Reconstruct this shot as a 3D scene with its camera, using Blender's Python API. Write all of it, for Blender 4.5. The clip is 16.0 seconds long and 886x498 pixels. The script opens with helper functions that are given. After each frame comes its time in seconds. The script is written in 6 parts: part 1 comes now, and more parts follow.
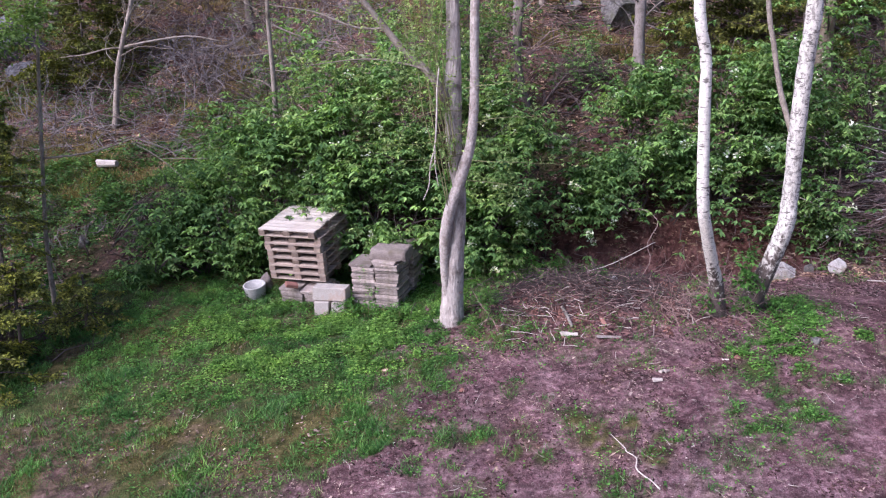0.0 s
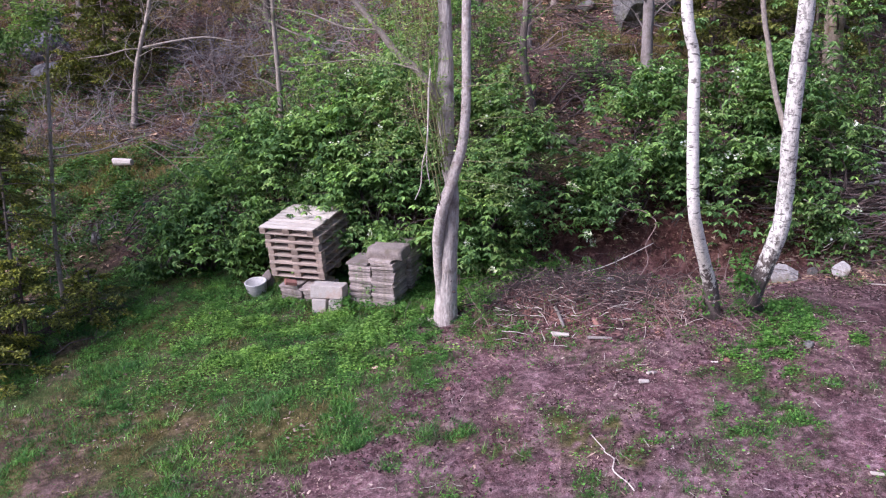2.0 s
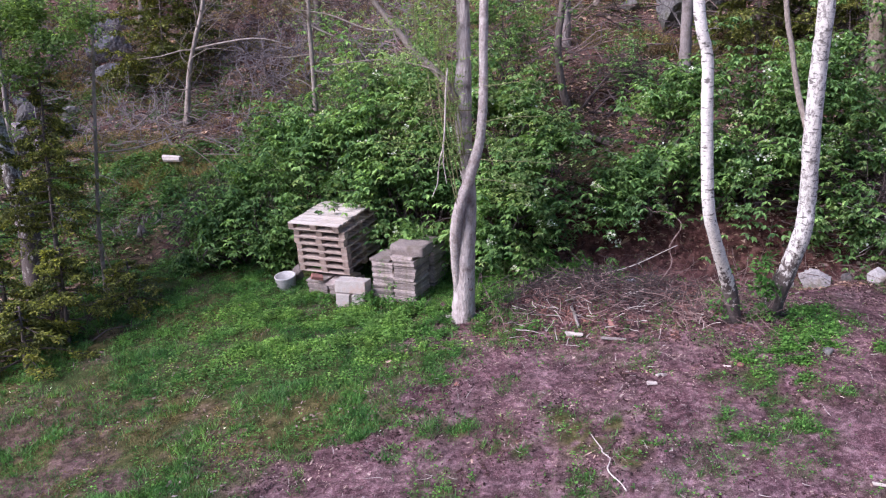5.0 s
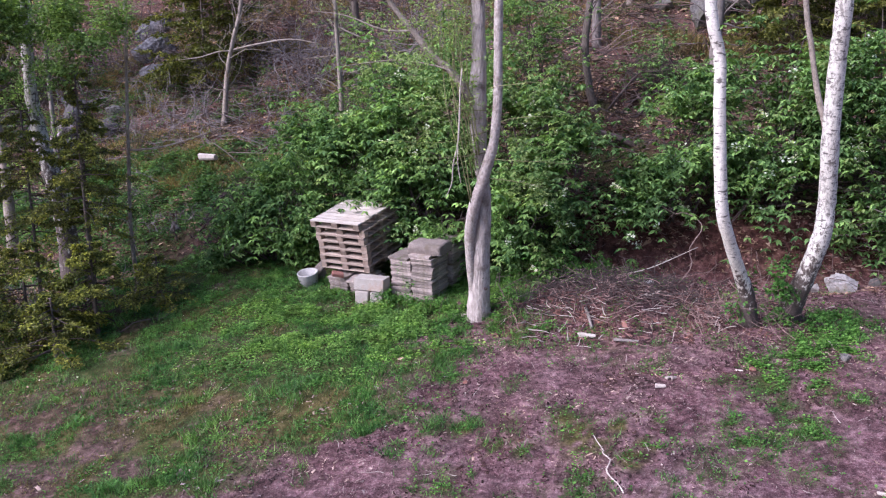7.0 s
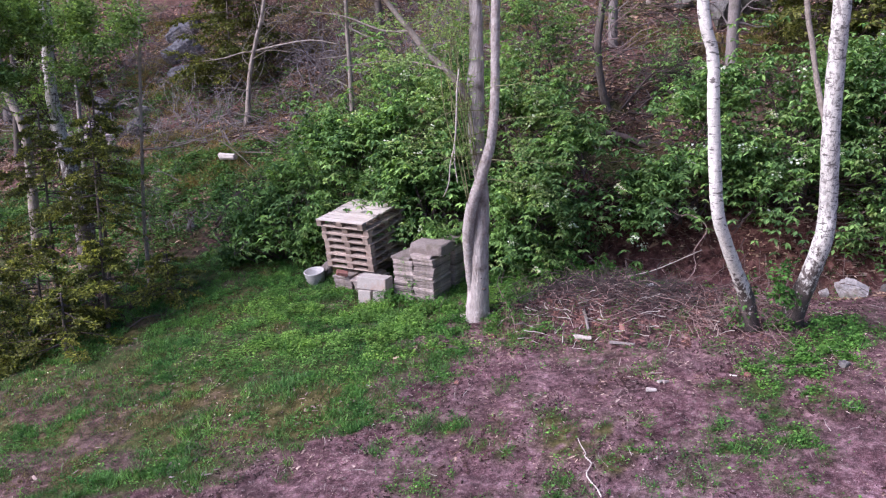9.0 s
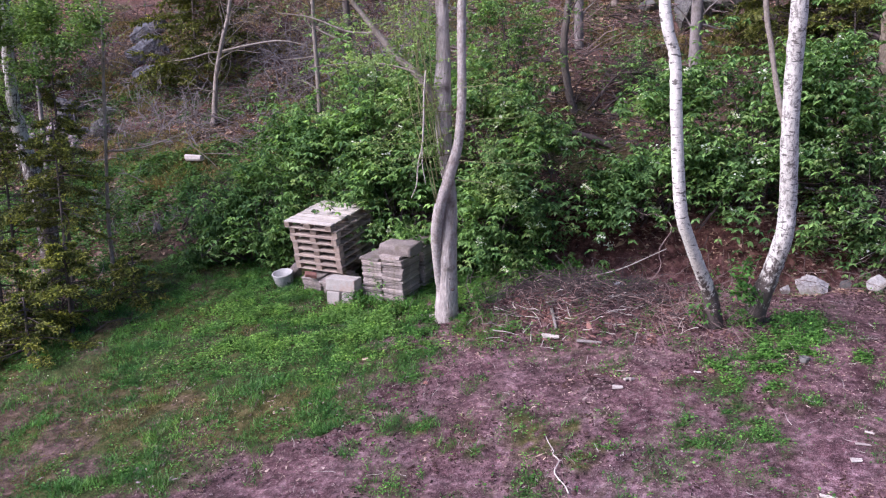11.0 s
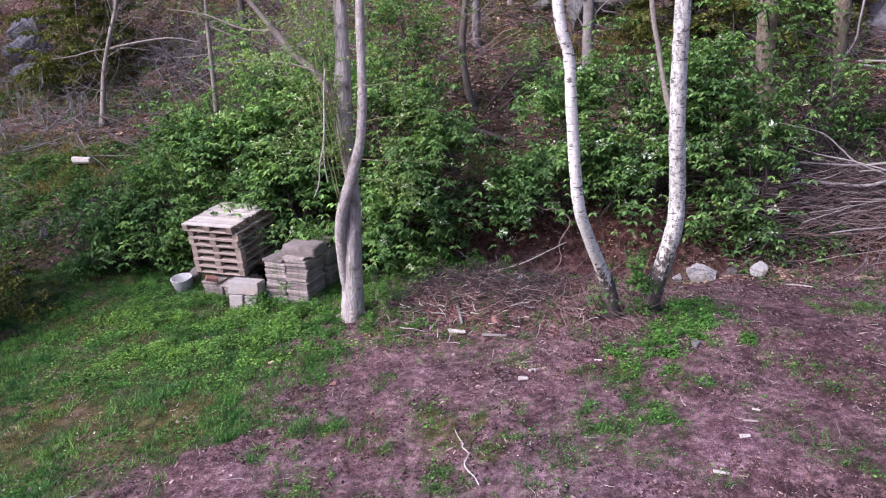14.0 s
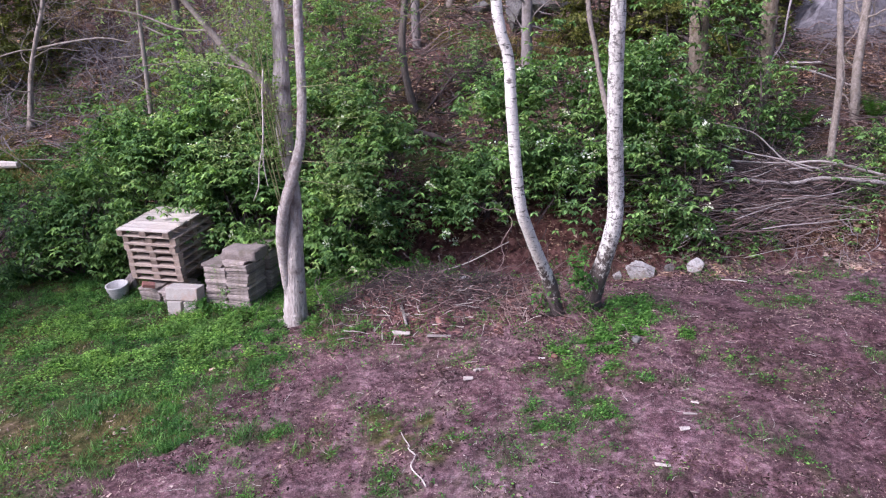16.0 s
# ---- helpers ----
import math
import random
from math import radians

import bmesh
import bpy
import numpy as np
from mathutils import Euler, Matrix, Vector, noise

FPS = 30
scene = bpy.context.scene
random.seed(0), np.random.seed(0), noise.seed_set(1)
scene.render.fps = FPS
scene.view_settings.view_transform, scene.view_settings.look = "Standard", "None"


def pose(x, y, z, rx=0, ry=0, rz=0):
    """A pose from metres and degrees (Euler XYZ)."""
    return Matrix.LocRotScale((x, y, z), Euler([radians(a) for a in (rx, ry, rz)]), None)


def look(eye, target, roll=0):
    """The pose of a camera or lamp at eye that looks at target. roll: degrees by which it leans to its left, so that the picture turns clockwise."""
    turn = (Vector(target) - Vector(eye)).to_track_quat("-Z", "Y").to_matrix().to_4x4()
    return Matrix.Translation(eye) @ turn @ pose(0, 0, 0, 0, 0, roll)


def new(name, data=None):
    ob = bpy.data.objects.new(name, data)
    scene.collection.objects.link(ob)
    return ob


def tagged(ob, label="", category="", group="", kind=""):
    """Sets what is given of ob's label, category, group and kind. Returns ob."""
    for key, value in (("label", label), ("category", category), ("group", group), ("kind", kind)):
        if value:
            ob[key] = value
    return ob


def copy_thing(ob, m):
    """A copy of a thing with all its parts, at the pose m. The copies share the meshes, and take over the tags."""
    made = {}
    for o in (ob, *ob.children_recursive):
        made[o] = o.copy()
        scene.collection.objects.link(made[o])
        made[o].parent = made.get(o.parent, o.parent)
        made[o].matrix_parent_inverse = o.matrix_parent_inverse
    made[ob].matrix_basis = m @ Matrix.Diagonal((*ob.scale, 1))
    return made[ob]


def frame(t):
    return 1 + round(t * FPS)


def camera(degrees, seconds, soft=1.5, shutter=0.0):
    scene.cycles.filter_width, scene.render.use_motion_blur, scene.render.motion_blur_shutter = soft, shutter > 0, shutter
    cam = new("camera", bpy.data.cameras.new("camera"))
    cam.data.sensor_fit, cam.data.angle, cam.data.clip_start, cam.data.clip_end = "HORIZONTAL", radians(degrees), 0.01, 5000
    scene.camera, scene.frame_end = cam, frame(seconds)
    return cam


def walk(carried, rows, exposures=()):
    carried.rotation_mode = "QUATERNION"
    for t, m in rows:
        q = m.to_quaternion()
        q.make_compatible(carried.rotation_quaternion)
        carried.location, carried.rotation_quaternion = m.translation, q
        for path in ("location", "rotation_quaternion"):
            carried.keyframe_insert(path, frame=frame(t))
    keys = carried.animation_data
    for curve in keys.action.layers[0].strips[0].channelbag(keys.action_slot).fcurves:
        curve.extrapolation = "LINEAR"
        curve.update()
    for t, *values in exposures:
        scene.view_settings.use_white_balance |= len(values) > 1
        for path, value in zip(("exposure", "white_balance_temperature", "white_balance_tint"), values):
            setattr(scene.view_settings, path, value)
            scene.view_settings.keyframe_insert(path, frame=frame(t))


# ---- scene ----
cam = camera(59.5, 16.0, soft=1.2)
METRES, EYE, TILT, LEAN, TURN = 2.6, 3.7, -12.2, 0.0, 0.0
ROWS = [
    (0.0, 0.0, 0.0, 0.0, 0.0, 0.0, -0.0),
    (0.5, 0.0491, -0.0078, -0.0002, 0.73, -0.01, -0.16),
    (1.0, 0.1055, -0.0135, 0.0002, 1.13, -0.02, -0.23),
    (1.5, 0.1638, -0.0179, 0.0004, 1.63, -0.03, -0.34),
    (2.0, 0.2212, -0.0233, -0.0026, 2.35, -0.02, -0.5),
    (2.5, 0.2747, -0.0316, -0.0061, 3.1, -0.02, -0.69),
    (3.0, 0.325, -0.0376, -0.0096, 3.88, -0.03, -0.85),
    (3.5, 0.3665, -0.0437, -0.0101, 4.65, -0.03, -1.02),
    (4.0, 0.4063, -0.0494, -0.0109, 5.44, -0.04, -1.19),
    (6.5, 0.6421, -0.0602, -0.0172, 9.77, -0.14, -2.13),
    (7.0, 0.6889, -0.0583, -0.0151, 10.65, -0.17, -2.31),
    (7.5, 0.7394, -0.0491, -0.0142, 11.62, -0.2, -2.52),
    (8.0, 0.7994, -0.0382, -0.0148, 12.62, -0.25, -2.71),
    (8.5, 0.8666, -0.026, -0.0118, 13.41, -0.28, -2.85),
    (9.0, 0.9239, -0.0116, -0.0072, 13.57, -0.26, -2.86),
    (11.5, 0.9409, -0.0269, -0.0023, 10.49, -0.13, -2.21),
    (12.0, 0.9427, -0.0275, -0.001, 9.52, -0.12, -1.97),
    (12.5, 0.9413, -0.0284, -0.0011, 8.29, -0.1, -1.7),
    (13.0, 0.9424, -0.0273, -0.0041, 6.96, -0.09, -1.4),
    (13.5, 0.9415, -0.0321, -0.0047, 5.56, -0.1, -1.09),
    (14.0, 0.941, -0.0371, -0.0049, 4.36, -0.08, -0.83),
    (14.5, 0.9408, -0.0395, -0.0045, 3.18, -0.02, -0.57),
    (15.0, 0.9413, -0.0361, -0.0031, 1.93, 0.03, -0.32),
    (15.5, 0.9411, -0.0316, -0.0028, 0.85, 0.04, -0.04),
    (16.0, 0.9428, -0.0297, -0.0058, 0.19, 0.05, 0.1),
]
walk(cam, [(t, pose(0, 0, EYE, TILT, LEAN, TURN) @ pose(METRES * x, METRES * y, METRES * z, 90 + pitch, roll, yaw)) for t, x, y, z, yaw, pitch, roll in ROWS],
     [(0.0, 1.30, 5500, 26), (16.0, 1.28, 5500, 26)])

# ---- world and light ----
SUN_EL, SUN_AZ = radians(42), radians(240)   # azimuth clockwise from +y (ahead of the first camera)
world = bpy.data.worlds.new("sky")
scene.world = world
world.use_nodes = True
wn, wl = world.node_tree.nodes, world.node_tree.links
sky = wn.new("ShaderNodeTexSky")
sky.sky_type, sky.sun_disc = "NISHITA", False
sky.sun_elevation, sky.sun_rotation = SUN_EL, SUN_AZ
sky.air_density, sky.dust_density, sky.ozone_density = 1.0, 2.5, 1.0
wl.new(sky.outputs[0], wn["Background"].inputs[0])
wn["Background"].inputs[1].default_value = 0.09
sun = new("sun", bpy.data.lights.new("sun", "SUN"))
sun.data.energy, sun.data.angle, sun.data.color = 2.9, radians(35), (1.0, 0.95, 0.90)
sun.matrix_world = look((math.sin(SUN_AZ) * 60, math.cos(SUN_AZ) * 60, 60 * math.tan(SUN_EL)), (0, 10, 0))


# ---- arithmetic ----
def smooth(a, b, v):
    u = np.clip((np.asarray(v, float) - a) / (b - a), 0, 1)
    return u * u * (3 - 2 * u)


def vnoise(x, y, size, seed=0):
    """Smooth value noise of the plane, 0 to 1, with cells of that size in metres."""
    x, y = np.asarray(x, float) / size, np.asarray(y, float) / size
    i, j = np.floor(x).astype(np.int64), np.floor(y).astype(np.int64)
    u, v = x - i, y - j
    u, v = u * u * (3 - 2 * u), v * v * (3 - 2 * v)

    def cell(a, b):
        h = (a * 374761393 + b * 668265263 + seed * 974634777) & 0xFFFFFFFF
        h = ((h ^ (h >> 13)) * 1274126177) & 0xFFFFFFFF
        return ((h ^ (h >> 16)) & 0xFFFF) / 65535.0

    return (cell(i, j) * (1 - u) + cell(i + 1, j) * u) * (1 - v) + (cell(i, j + 1) * (1 - u) + cell(i + 1, j + 1) * u) * v


def foot(x):
    """Where the hill begins."""
    x = np.asarray(x, float)
    return 14.4 - 1.15 * smooth(-6.5, 1.0, x) + 0.25 * np.sin(x * 0.9) * 0.5 - 0.02 * np.maximum(x - 6, 0)


def yard(x, y):
    xe = np.where(x > 5, 5 + (x - 5) * 0.3, np.where(x < -12, -12 + (x + 12) * 0.3, x))
    ye = np.where(y < 3, 3 + (y - 3) * 0.3, y)
    ye = np.maximum(ye, -8)
    return 0.0823 * xe + 0.167 * ye - 1.84 - 0.3 * smooth(2, 6, x) * smooth(10, 13, y)


def land(x, y):
    """The height of the ground."""
    x, y = np.asarray(x, float), np.asarray(y, float)
    f = foot(x)
    d = np.maximum(y - f, 0)
    left = 0.37 * np.minimum(d, 4) + 0.45 * np.clip(d - 4, 0, 5) + 0.62 * np.clip(d - 9, 0, 60)
    right = 0.78 * smooth(0, 0.75, d) + 0.60 * np.clip(d - 0.45, 0, 7) + 0.62 * np.clip(d - 7.45, 0, 60)
    k = smooth(-6, 1.0, x)
    z = yard(x, np.minimum(y, f)) + left * (1 - k) + right * k
    rough = smooth(0.0, 1.5, d)
    z = z + rough * (0.6 * (vnoise(x, y, 2.6, 3) - 0.5) + 0.34 * (vnoise(x, y, 0.9, 4) - 0.5) + 0.16 * (vnoise(x, y, 0.4, 7) - 0.5))
    z = z - 0.22 * np.exp(-((y - f + 0.12) / 0.30) ** 2) * smooth(0.5, 1.5, x) * (1 - smooth(5, 6.5, x))
    mound = np.exp(-((x - 2.1) / 1.25) ** 2 - ((y - 11.6) / 0.68) ** 2)
    z = z + 0.29 * mound
    return z + 0.05 * (vnoise(x, y, 0.7, 5) - 0.5) + 0.03 * (vnoise(x, y, 0.17, 6) - 0.5)


def at(x, y, up=0.0):
    return Vector((x, y, float(land(x, y)) + up))


def edge_of_lawn(y):
    return np.interp(y, [4, 6.8, 7.3, 7.75, 8.36, 8.76, 9.37, 9.95, 10.59, 11.01, 12.6, 14], [-5, -3.0, -1.85, -1.3, -0.64, -0.3, -0.75, -0.6, -0.44, -0.1, 0.35, 0.5])


HERB_SPOTS = [(5.4, 11.35, 0.36), (5.15, 10.85, 0.36), (4.91, 10.34, 0.36), (4.54, 9.97, 0.3), (4.07, 9.93, 0.2), (4.07, 9.39, 0.24), (4.5, 9.31, 0.2), (4.84, 9.03, 0.18), (4.06, 8.88, 0.2), (4.19, 8.47, 0.24), (3.47, 8.59, 0.14), (3.55, 8.11, 0.26), (3.94, 8.27, 0.19), (4.33, 8.22, 0.17), (1.6, 8.67, 0.18), (2.16, 8.47, 0.19), (1.84, 8.24, 0.28), (2.56, 8.63, 0.14), (2.59, 8.23, 0.18), (2.34, 7.84, 0.14), (2.95, 7.48, 0.2), (1.79, 7.41, 0.2), (0.38, 8.49, 0.17), (0.81, 8.08, 0.13), (1.14, 8.07, 0.13), (-0.18, 10.24, 0.36), (0.26, 7.38, 0.17), (0.9, 10.85, 0.3), (5.81, 10.14, 0.12), (7.9, 11.5, 0.2), (8.8, 11.3, 0.2)]


def lawn(x, y):
    """How much the ground is grown over: 1 is lawn, 0 bare soil."""
    x, y = np.asarray(x, float), np.asarray(y, float)
    e = edge_of_lawn(y) - x + 0.7 * (vnoise(x, y, 0.8, 11) - 0.5) + 1.0 * (vnoise(x, y, 0.28, 12) - 0.5) + 0.7 * (vnoise(x, y, 0.13, 63) - 0.5)
    g = smooth(-0.25, 0.35, e)
    g = np.maximum(g, 0.85 * smooth(0.60, 0.74, vnoise(x, y, 0.32, 20)) * smooth(-1.3, -0.1, e))
    near = smooth(10.4, 7.2, y + 0.22 * x + 0.9)
    g = g * (1 - 0.72 * near * smooth(0.44, 0.62, 0.6 * vnoise(x, y, 0.5, 13) + 0.4 * vnoise(x, y, 0.2, 64))) * (1 - 0.3 * smooth(0.6, 0.75, vnoise(x, y, 0.35, 15)))
    # herbs between the birches and the foreground, and tufts on the bare soil
    patch = np.zeros_like(x)
    for px, py, r in HERB_SPOTS:
        patch = np.maximum(patch, 0.9 * np.exp(-((x - px) / (r * 1.12)) ** 2 - ((y - py) / (r * 1.2)) ** 2))
    patch = np.maximum(patch, 0.22 * smooth(0.5, 0.72, vnoise(x, y, 0.45, 66)) * smooth(-0.5, 0.5, x))
    patch = patch * smooth(0.3, 0.62, 0.5 * vnoise(x, y, 0.16, 14) + 0.5 * vnoise(x, y, 0.07, 65)) * 1.7
    back = smooth(0.6, 0.25, np.abs(y - 13.0)) * smooth(2.0, 1.2, x) * smooth(-0.3, 0.3, x)
    back = np.maximum(back, 0.6 * smooth(0.3, 0.1, np.abs(y - 12.75)) * smooth(3.8, 3.0, x) * smooth(1.5, 2, x) * smooth(0.4, 0.6, vnoise(x, y, 0.3, 16)))
    return np.clip(np.maximum(np.maximum(g, patch), back), 0, 1) * smooth(0.7, 0.1, y - foot(x))


# ---- meshes ----
def mesh_of(name, verts, faces, mat=None, flat=False):
    me = bpy.data.meshes.new(name)
    me.from_pydata(verts, [], faces)
    if not flat:
        me.polygons.foreach_set("use_smooth", np.ones(len(me.polygons), bool))
    if mat:
        me.materials.append(mat)
    me.update()
    return me


def tri_mesh(name, verts, tris, mat):
    """A mesh of triangles from arrays."""
    me = bpy.data.meshes.new(name)
    n = len(tris)
    me.vertices.add(len(verts))
    me.vertices.foreach_set("co", np.asarray(verts, np.float32).ravel())
    me.loops.add(n * 3)
    me.loops.foreach_set("vertex_index", np.asarray(tris, np.int32).ravel())
    me.polygons.add(n)
    me.polygons.foreach_set("loop_start", np.arange(n, dtype=np.int32) * 3)
    me.update(calc_edges=True)
    me.materials.append(mat)
    return me


def part(name, data, mat=None, parent=None, label="", m=None):
    """Links a bmesh or a mesh as one object, under a thing if one is given."""
    if isinstance(data, bmesh.types.BMesh):
        me = bpy.data.meshes.new(name)
        data.to_mesh(me)
        data.free()
        if mat:
            me.materials.append(mat)
    else:
        me = data
    ob = new(name, me)
    if parent:
        ob.parent = parent
    if m is not None:
        ob.matrix_basis = m
    if label:
        ob["label"] = label
    return ob


def box(sx, sy, sz, bevel=0.004, cx=0, cy=0, cz=0, wear=0.0, seed=0):
    bm = bmesh.new()
    bmesh.ops.create_cube(bm, size=1)
    for v in bm.verts:
        v.co = Vector((v.co.x * sx + cx, v.co.y * sy + cy, v.co.z * sz + cz))
    if wear:
        r = random.Random(seed)
        for v in bm.verts:
            v.co += Vector((r.uniform(-wear, wear), r.uniform(-wear, wear), r.uniform(-wear, wear)))
    if bevel:
        bmesh.ops.bevel(bm, geom=bm.edges[:], offset=bevel, segments=1, affect="EDGES")
    return bm


def spline(pts, n):
    """n points and as many widths on a smooth line through (x, y, z, radius) rows."""
    p = np.asarray(pts, float)
    q = np.vstack([2 * p[0] - p[1], p, 2 * p[-1] - p[-2]])
    out = []
    for s in np.linspace(0, len(p) - 1 - 1e-6, n):
        i, u = int(s), s - int(s)
        a, b, c, d = q[i:i + 4]
        out.append(0.5 * (2 * b + (c - a) * u + (2 * a - 5 * b + 4 * c - d) * u * u + (3 * b - a - 3 * c + d) * u ** 3))
    out = np.array(out)
    out[:, 3] = np.maximum(out[:, 3], 0.0012)
    return out


def tube(pts, n=12, sides=8, rough=0.0, seed=0, flare=0.0, cap=True):
    """The vertices and faces of a tapered, slightly uneven limb through (x, y, z, radius) rows."""
    s = spline(pts, n)
    rng = np.random.default_rng(seed)
    t = np.gradient(s[:, :3], axis=0)
    t /= np.linalg.norm(t, axis=1)[:, None] + 1e-9
    ref = np.array([1.0, 0.13, 0.07]) if abs(t[0, 0]) < 0.8 else np.array([0.1, 0.2, 1.0])
    a = np.cross(t, ref)
    a /= np.linalg.norm(a, axis=1)[:, None] + 1e-9
    b = np.cross(t, a)
    ang = np.arange(sides) * 2 * np.pi / sides
    r = s[:, 3][:, None] * (1 + rough * rng.normal(0, 1, (n, sides)))
    if rough:
        lobes = 1 + 0.6 * rough * np.sin(ang * 3 + rng.uniform(0, 6)) + 0.5 * rough * np.sin(ang * 5 + rng.uniform(0, 6))
        r = r * lobes[None, :]
    if flare:
        r = r * (1 + flare * np.exp(-np.linspace(0, 1, n) * 14)[:, None] * (1 + 0.35 * np.sin(ang * 4)[None, :]))
    v = s[:, None, :3] + r[:, :, None] * (np.cos(ang)[None, :, None] * a[:, None] + np.sin(ang)[None, :, None] * b[:, None])
    v = v.reshape(-1, 3)
    f = [(i * sides + j, i * sides + (j + 1) % sides, (i + 1) * sides + (j + 1) % sides, (i + 1) * sides + j) for i in range(n - 1) for j in range(sides)]
    if cap:
        f.append(tuple(range(sides))[::-1])
        f.append(tuple((n - 1) * sides + j for j in range(sides)))
    return v, f


def join(pieces):
    vs, fs, o = [], [], 0
    for v, f in pieces:
        vs.append(np.asarray(v))
        fs += [tuple(i + o for i in q) for q in f]
        o += len(v)
    return np.vstack(vs), fs


def unit(v):
    return v / (np.linalg.norm(v, axis=-1, keepdims=True) + 1e-9)


def leaf_mesh(name, base, way, up, length, mat, width=0.5, droop=0.15):
    """Folded leaves, two triangles each."""
    way = unit(way)
    side = unit(np.cross(way, up))
    nrm = np.cross(side, way)
    L = np.asarray(length)[:, None]
    mid = base + way * L * 0.45
    fold = nrm * L * width * 0.16
    v = np.stack([base, mid + side * L * width * 0.5 + fold, base + way * L - nrm * L * droop, mid - side * L * width * 0.5 + fold], 1)
    n = len(base)
    k = np.arange(n)[:, None] * 4
    tris = np.concatenate([k + [0, 1, 2], k + [0, 2, 3]], 0)
    return tri_mesh(name, v.reshape(-1, 3), tris, mat)


def whorls(rng, tips, outs, per, length, parasol=False):
    """Leaves round the ends of twigs: bases, ways, ups, lengths."""
    n = len(tips)
    t = np.repeat(tips, per, 0)
    o = np.repeat(outs, per, 0)
    r = rng.normal(0, 1, (n * per, 3))
    way = unit(o * 0.45 + r * np.array([1, 1, 0.45]) * 0.8 + np.array([0, 0, -0.12]))
    base = t - o * rng.uniform(0, 0.14, (n * per, 1)) + r * 0.012
    up = unit(np.array([0, 0, 0.75]) + 0.55 * o + 0.4 * rng.normal(0, 1, (n * per, 3)))
    if parasol:
        # leaves spread round the twig's end and hang over at the rim
        a = np.tile(np.arange(per) * 2 * np.pi / per, n) + np.repeat(rng.uniform(0, 6.28, n), per) + rng.normal(0, 0.25, n * per)
        flat = np.stack([np.cos(a), np.sin(a), rng.normal(-0.42, 0.22, n * per)], 1)
        way = unit(flat + o * 0.35 * np.array([1, 1, 0.3]))
        base = t + r * 0.008
        up = unit(np.array([0, 0, 1.0]) + 0.18 * rng.normal(0, 1, (n * per, 3)) + 0.25 * o)
    return base, way, up, length * rng.uniform(0.6, 1.25, n * per)


# ---- materials ----
def material(name):
    m = bpy.data.materials.new(name)
    m.use_nodes = True
    return m, m.node_tree.nodes, m.node_tree.links, m.node_tree.nodes["Principled BSDF"]


def ramp(n, l, fac, stops):
    r = n.new("ShaderNodeValToRGB")
    e = r.color_ramp.elements
    while len(e) < len(stops):
        e.new(0.5)
    for el, (p, c) in zip(e, stops):
        el.position, el.color = p, (*c, 1)
    l.new(fac, r.inputs[0])
    return r.outputs[0]


def noise_of(n, l, co, scale, detail=4.0, rough=0.6, stretch=None):
    if stretch:
        mp = n.new("ShaderNodeMapping")
        mp.inputs["Scale"].default_value = stretch
        l.new(co, mp.inputs[0])
        co = mp.outputs[0]
    t = n.new("ShaderNodeTexNoise")
    t.inputs["Scale"].default_value, t.inputs["Detail"].default_value, t.inputs["Roughness"].default_value = scale, detail, rough
    l.new(co, t.inputs["Vector"])
    return t.outputs["Fac"]


def mixed(n, l, fac, a, b, kind="MIX"):
    x = n.new("ShaderNodeMix")
    x.data_type, x.blend_type = "RGBA", kind
    for sock, val in ((x.inputs[0], fac), (x.inputs[6], a), (x.inputs[7], b)):
        if isinstance(val, (int, float)):
            sock.default_value = val
        elif isinstance(val, tuple):
            sock.default_value = (*val, 1)
        else:
            l.new(val, sock)
    return x.outputs[2]


def bumped(n, l, bsdf, height, strength, distance):
    b = n.new("ShaderNodeBump")
    b.inputs["Strength"].default_value, b.inputs["Distance"].default_value = strength, distance
    l.new(height, b.inputs["Height"])
    l.new(b.outputs[0], bsdf.inputs["Normal"])


def weathered(name, dark, light, scale=6.0, fine=60.0, roughness=0.85, stretch=None, bump=0.4, depth=0.01, stain=None, vary=0.25):
    """A matt surface with grain, blotches and a shade of its own for each piece."""
    m, n, l, b = material(name)
    co = n.new("ShaderNodeTexCoord").outputs["Object"]
    big, small = noise_of(n, l, co, scale, 3, 0.6, stretch), noise_of(n, l, co, fine, 4, 0.7, stretch)
    col = ramp(n, l, big, [(0.3, dark), (0.72, light)])
    col = mixed(n, l, 0.55, col, ramp(n, l, small, [(0.25, tuple(c * 0.45 for c in dark)), (0.75, tuple(min(1, c * 1.25) for c in light))]))
    if stain:
        s = noise_of(n, l, co, scale * 0.45, 5, 0.65)
        col = mixed(n, l, ramp(n, l, s, [(0.52, (0, 0, 0)), (0.68, (0.85, 0.85, 0.85))]), col, stain)
    info = n.new("ShaderNodeObjectInfo").outputs["Random"]
    col = mixed(n, l, 1.0, col, ramp(n, l, info, [(0.0, (1 - vary,) * 3), (1.0, (1 + vary * 0.4,) * 3)]), "MULTIPLY")
    l.new(col, b.inputs["Base Color"])
    b.inputs["Roughness"].default_value = roughness
    b.inputs["Specular IOR Level"].default_value = 0.25
    bumped(n, l, b, small, bump, depth)
    return m


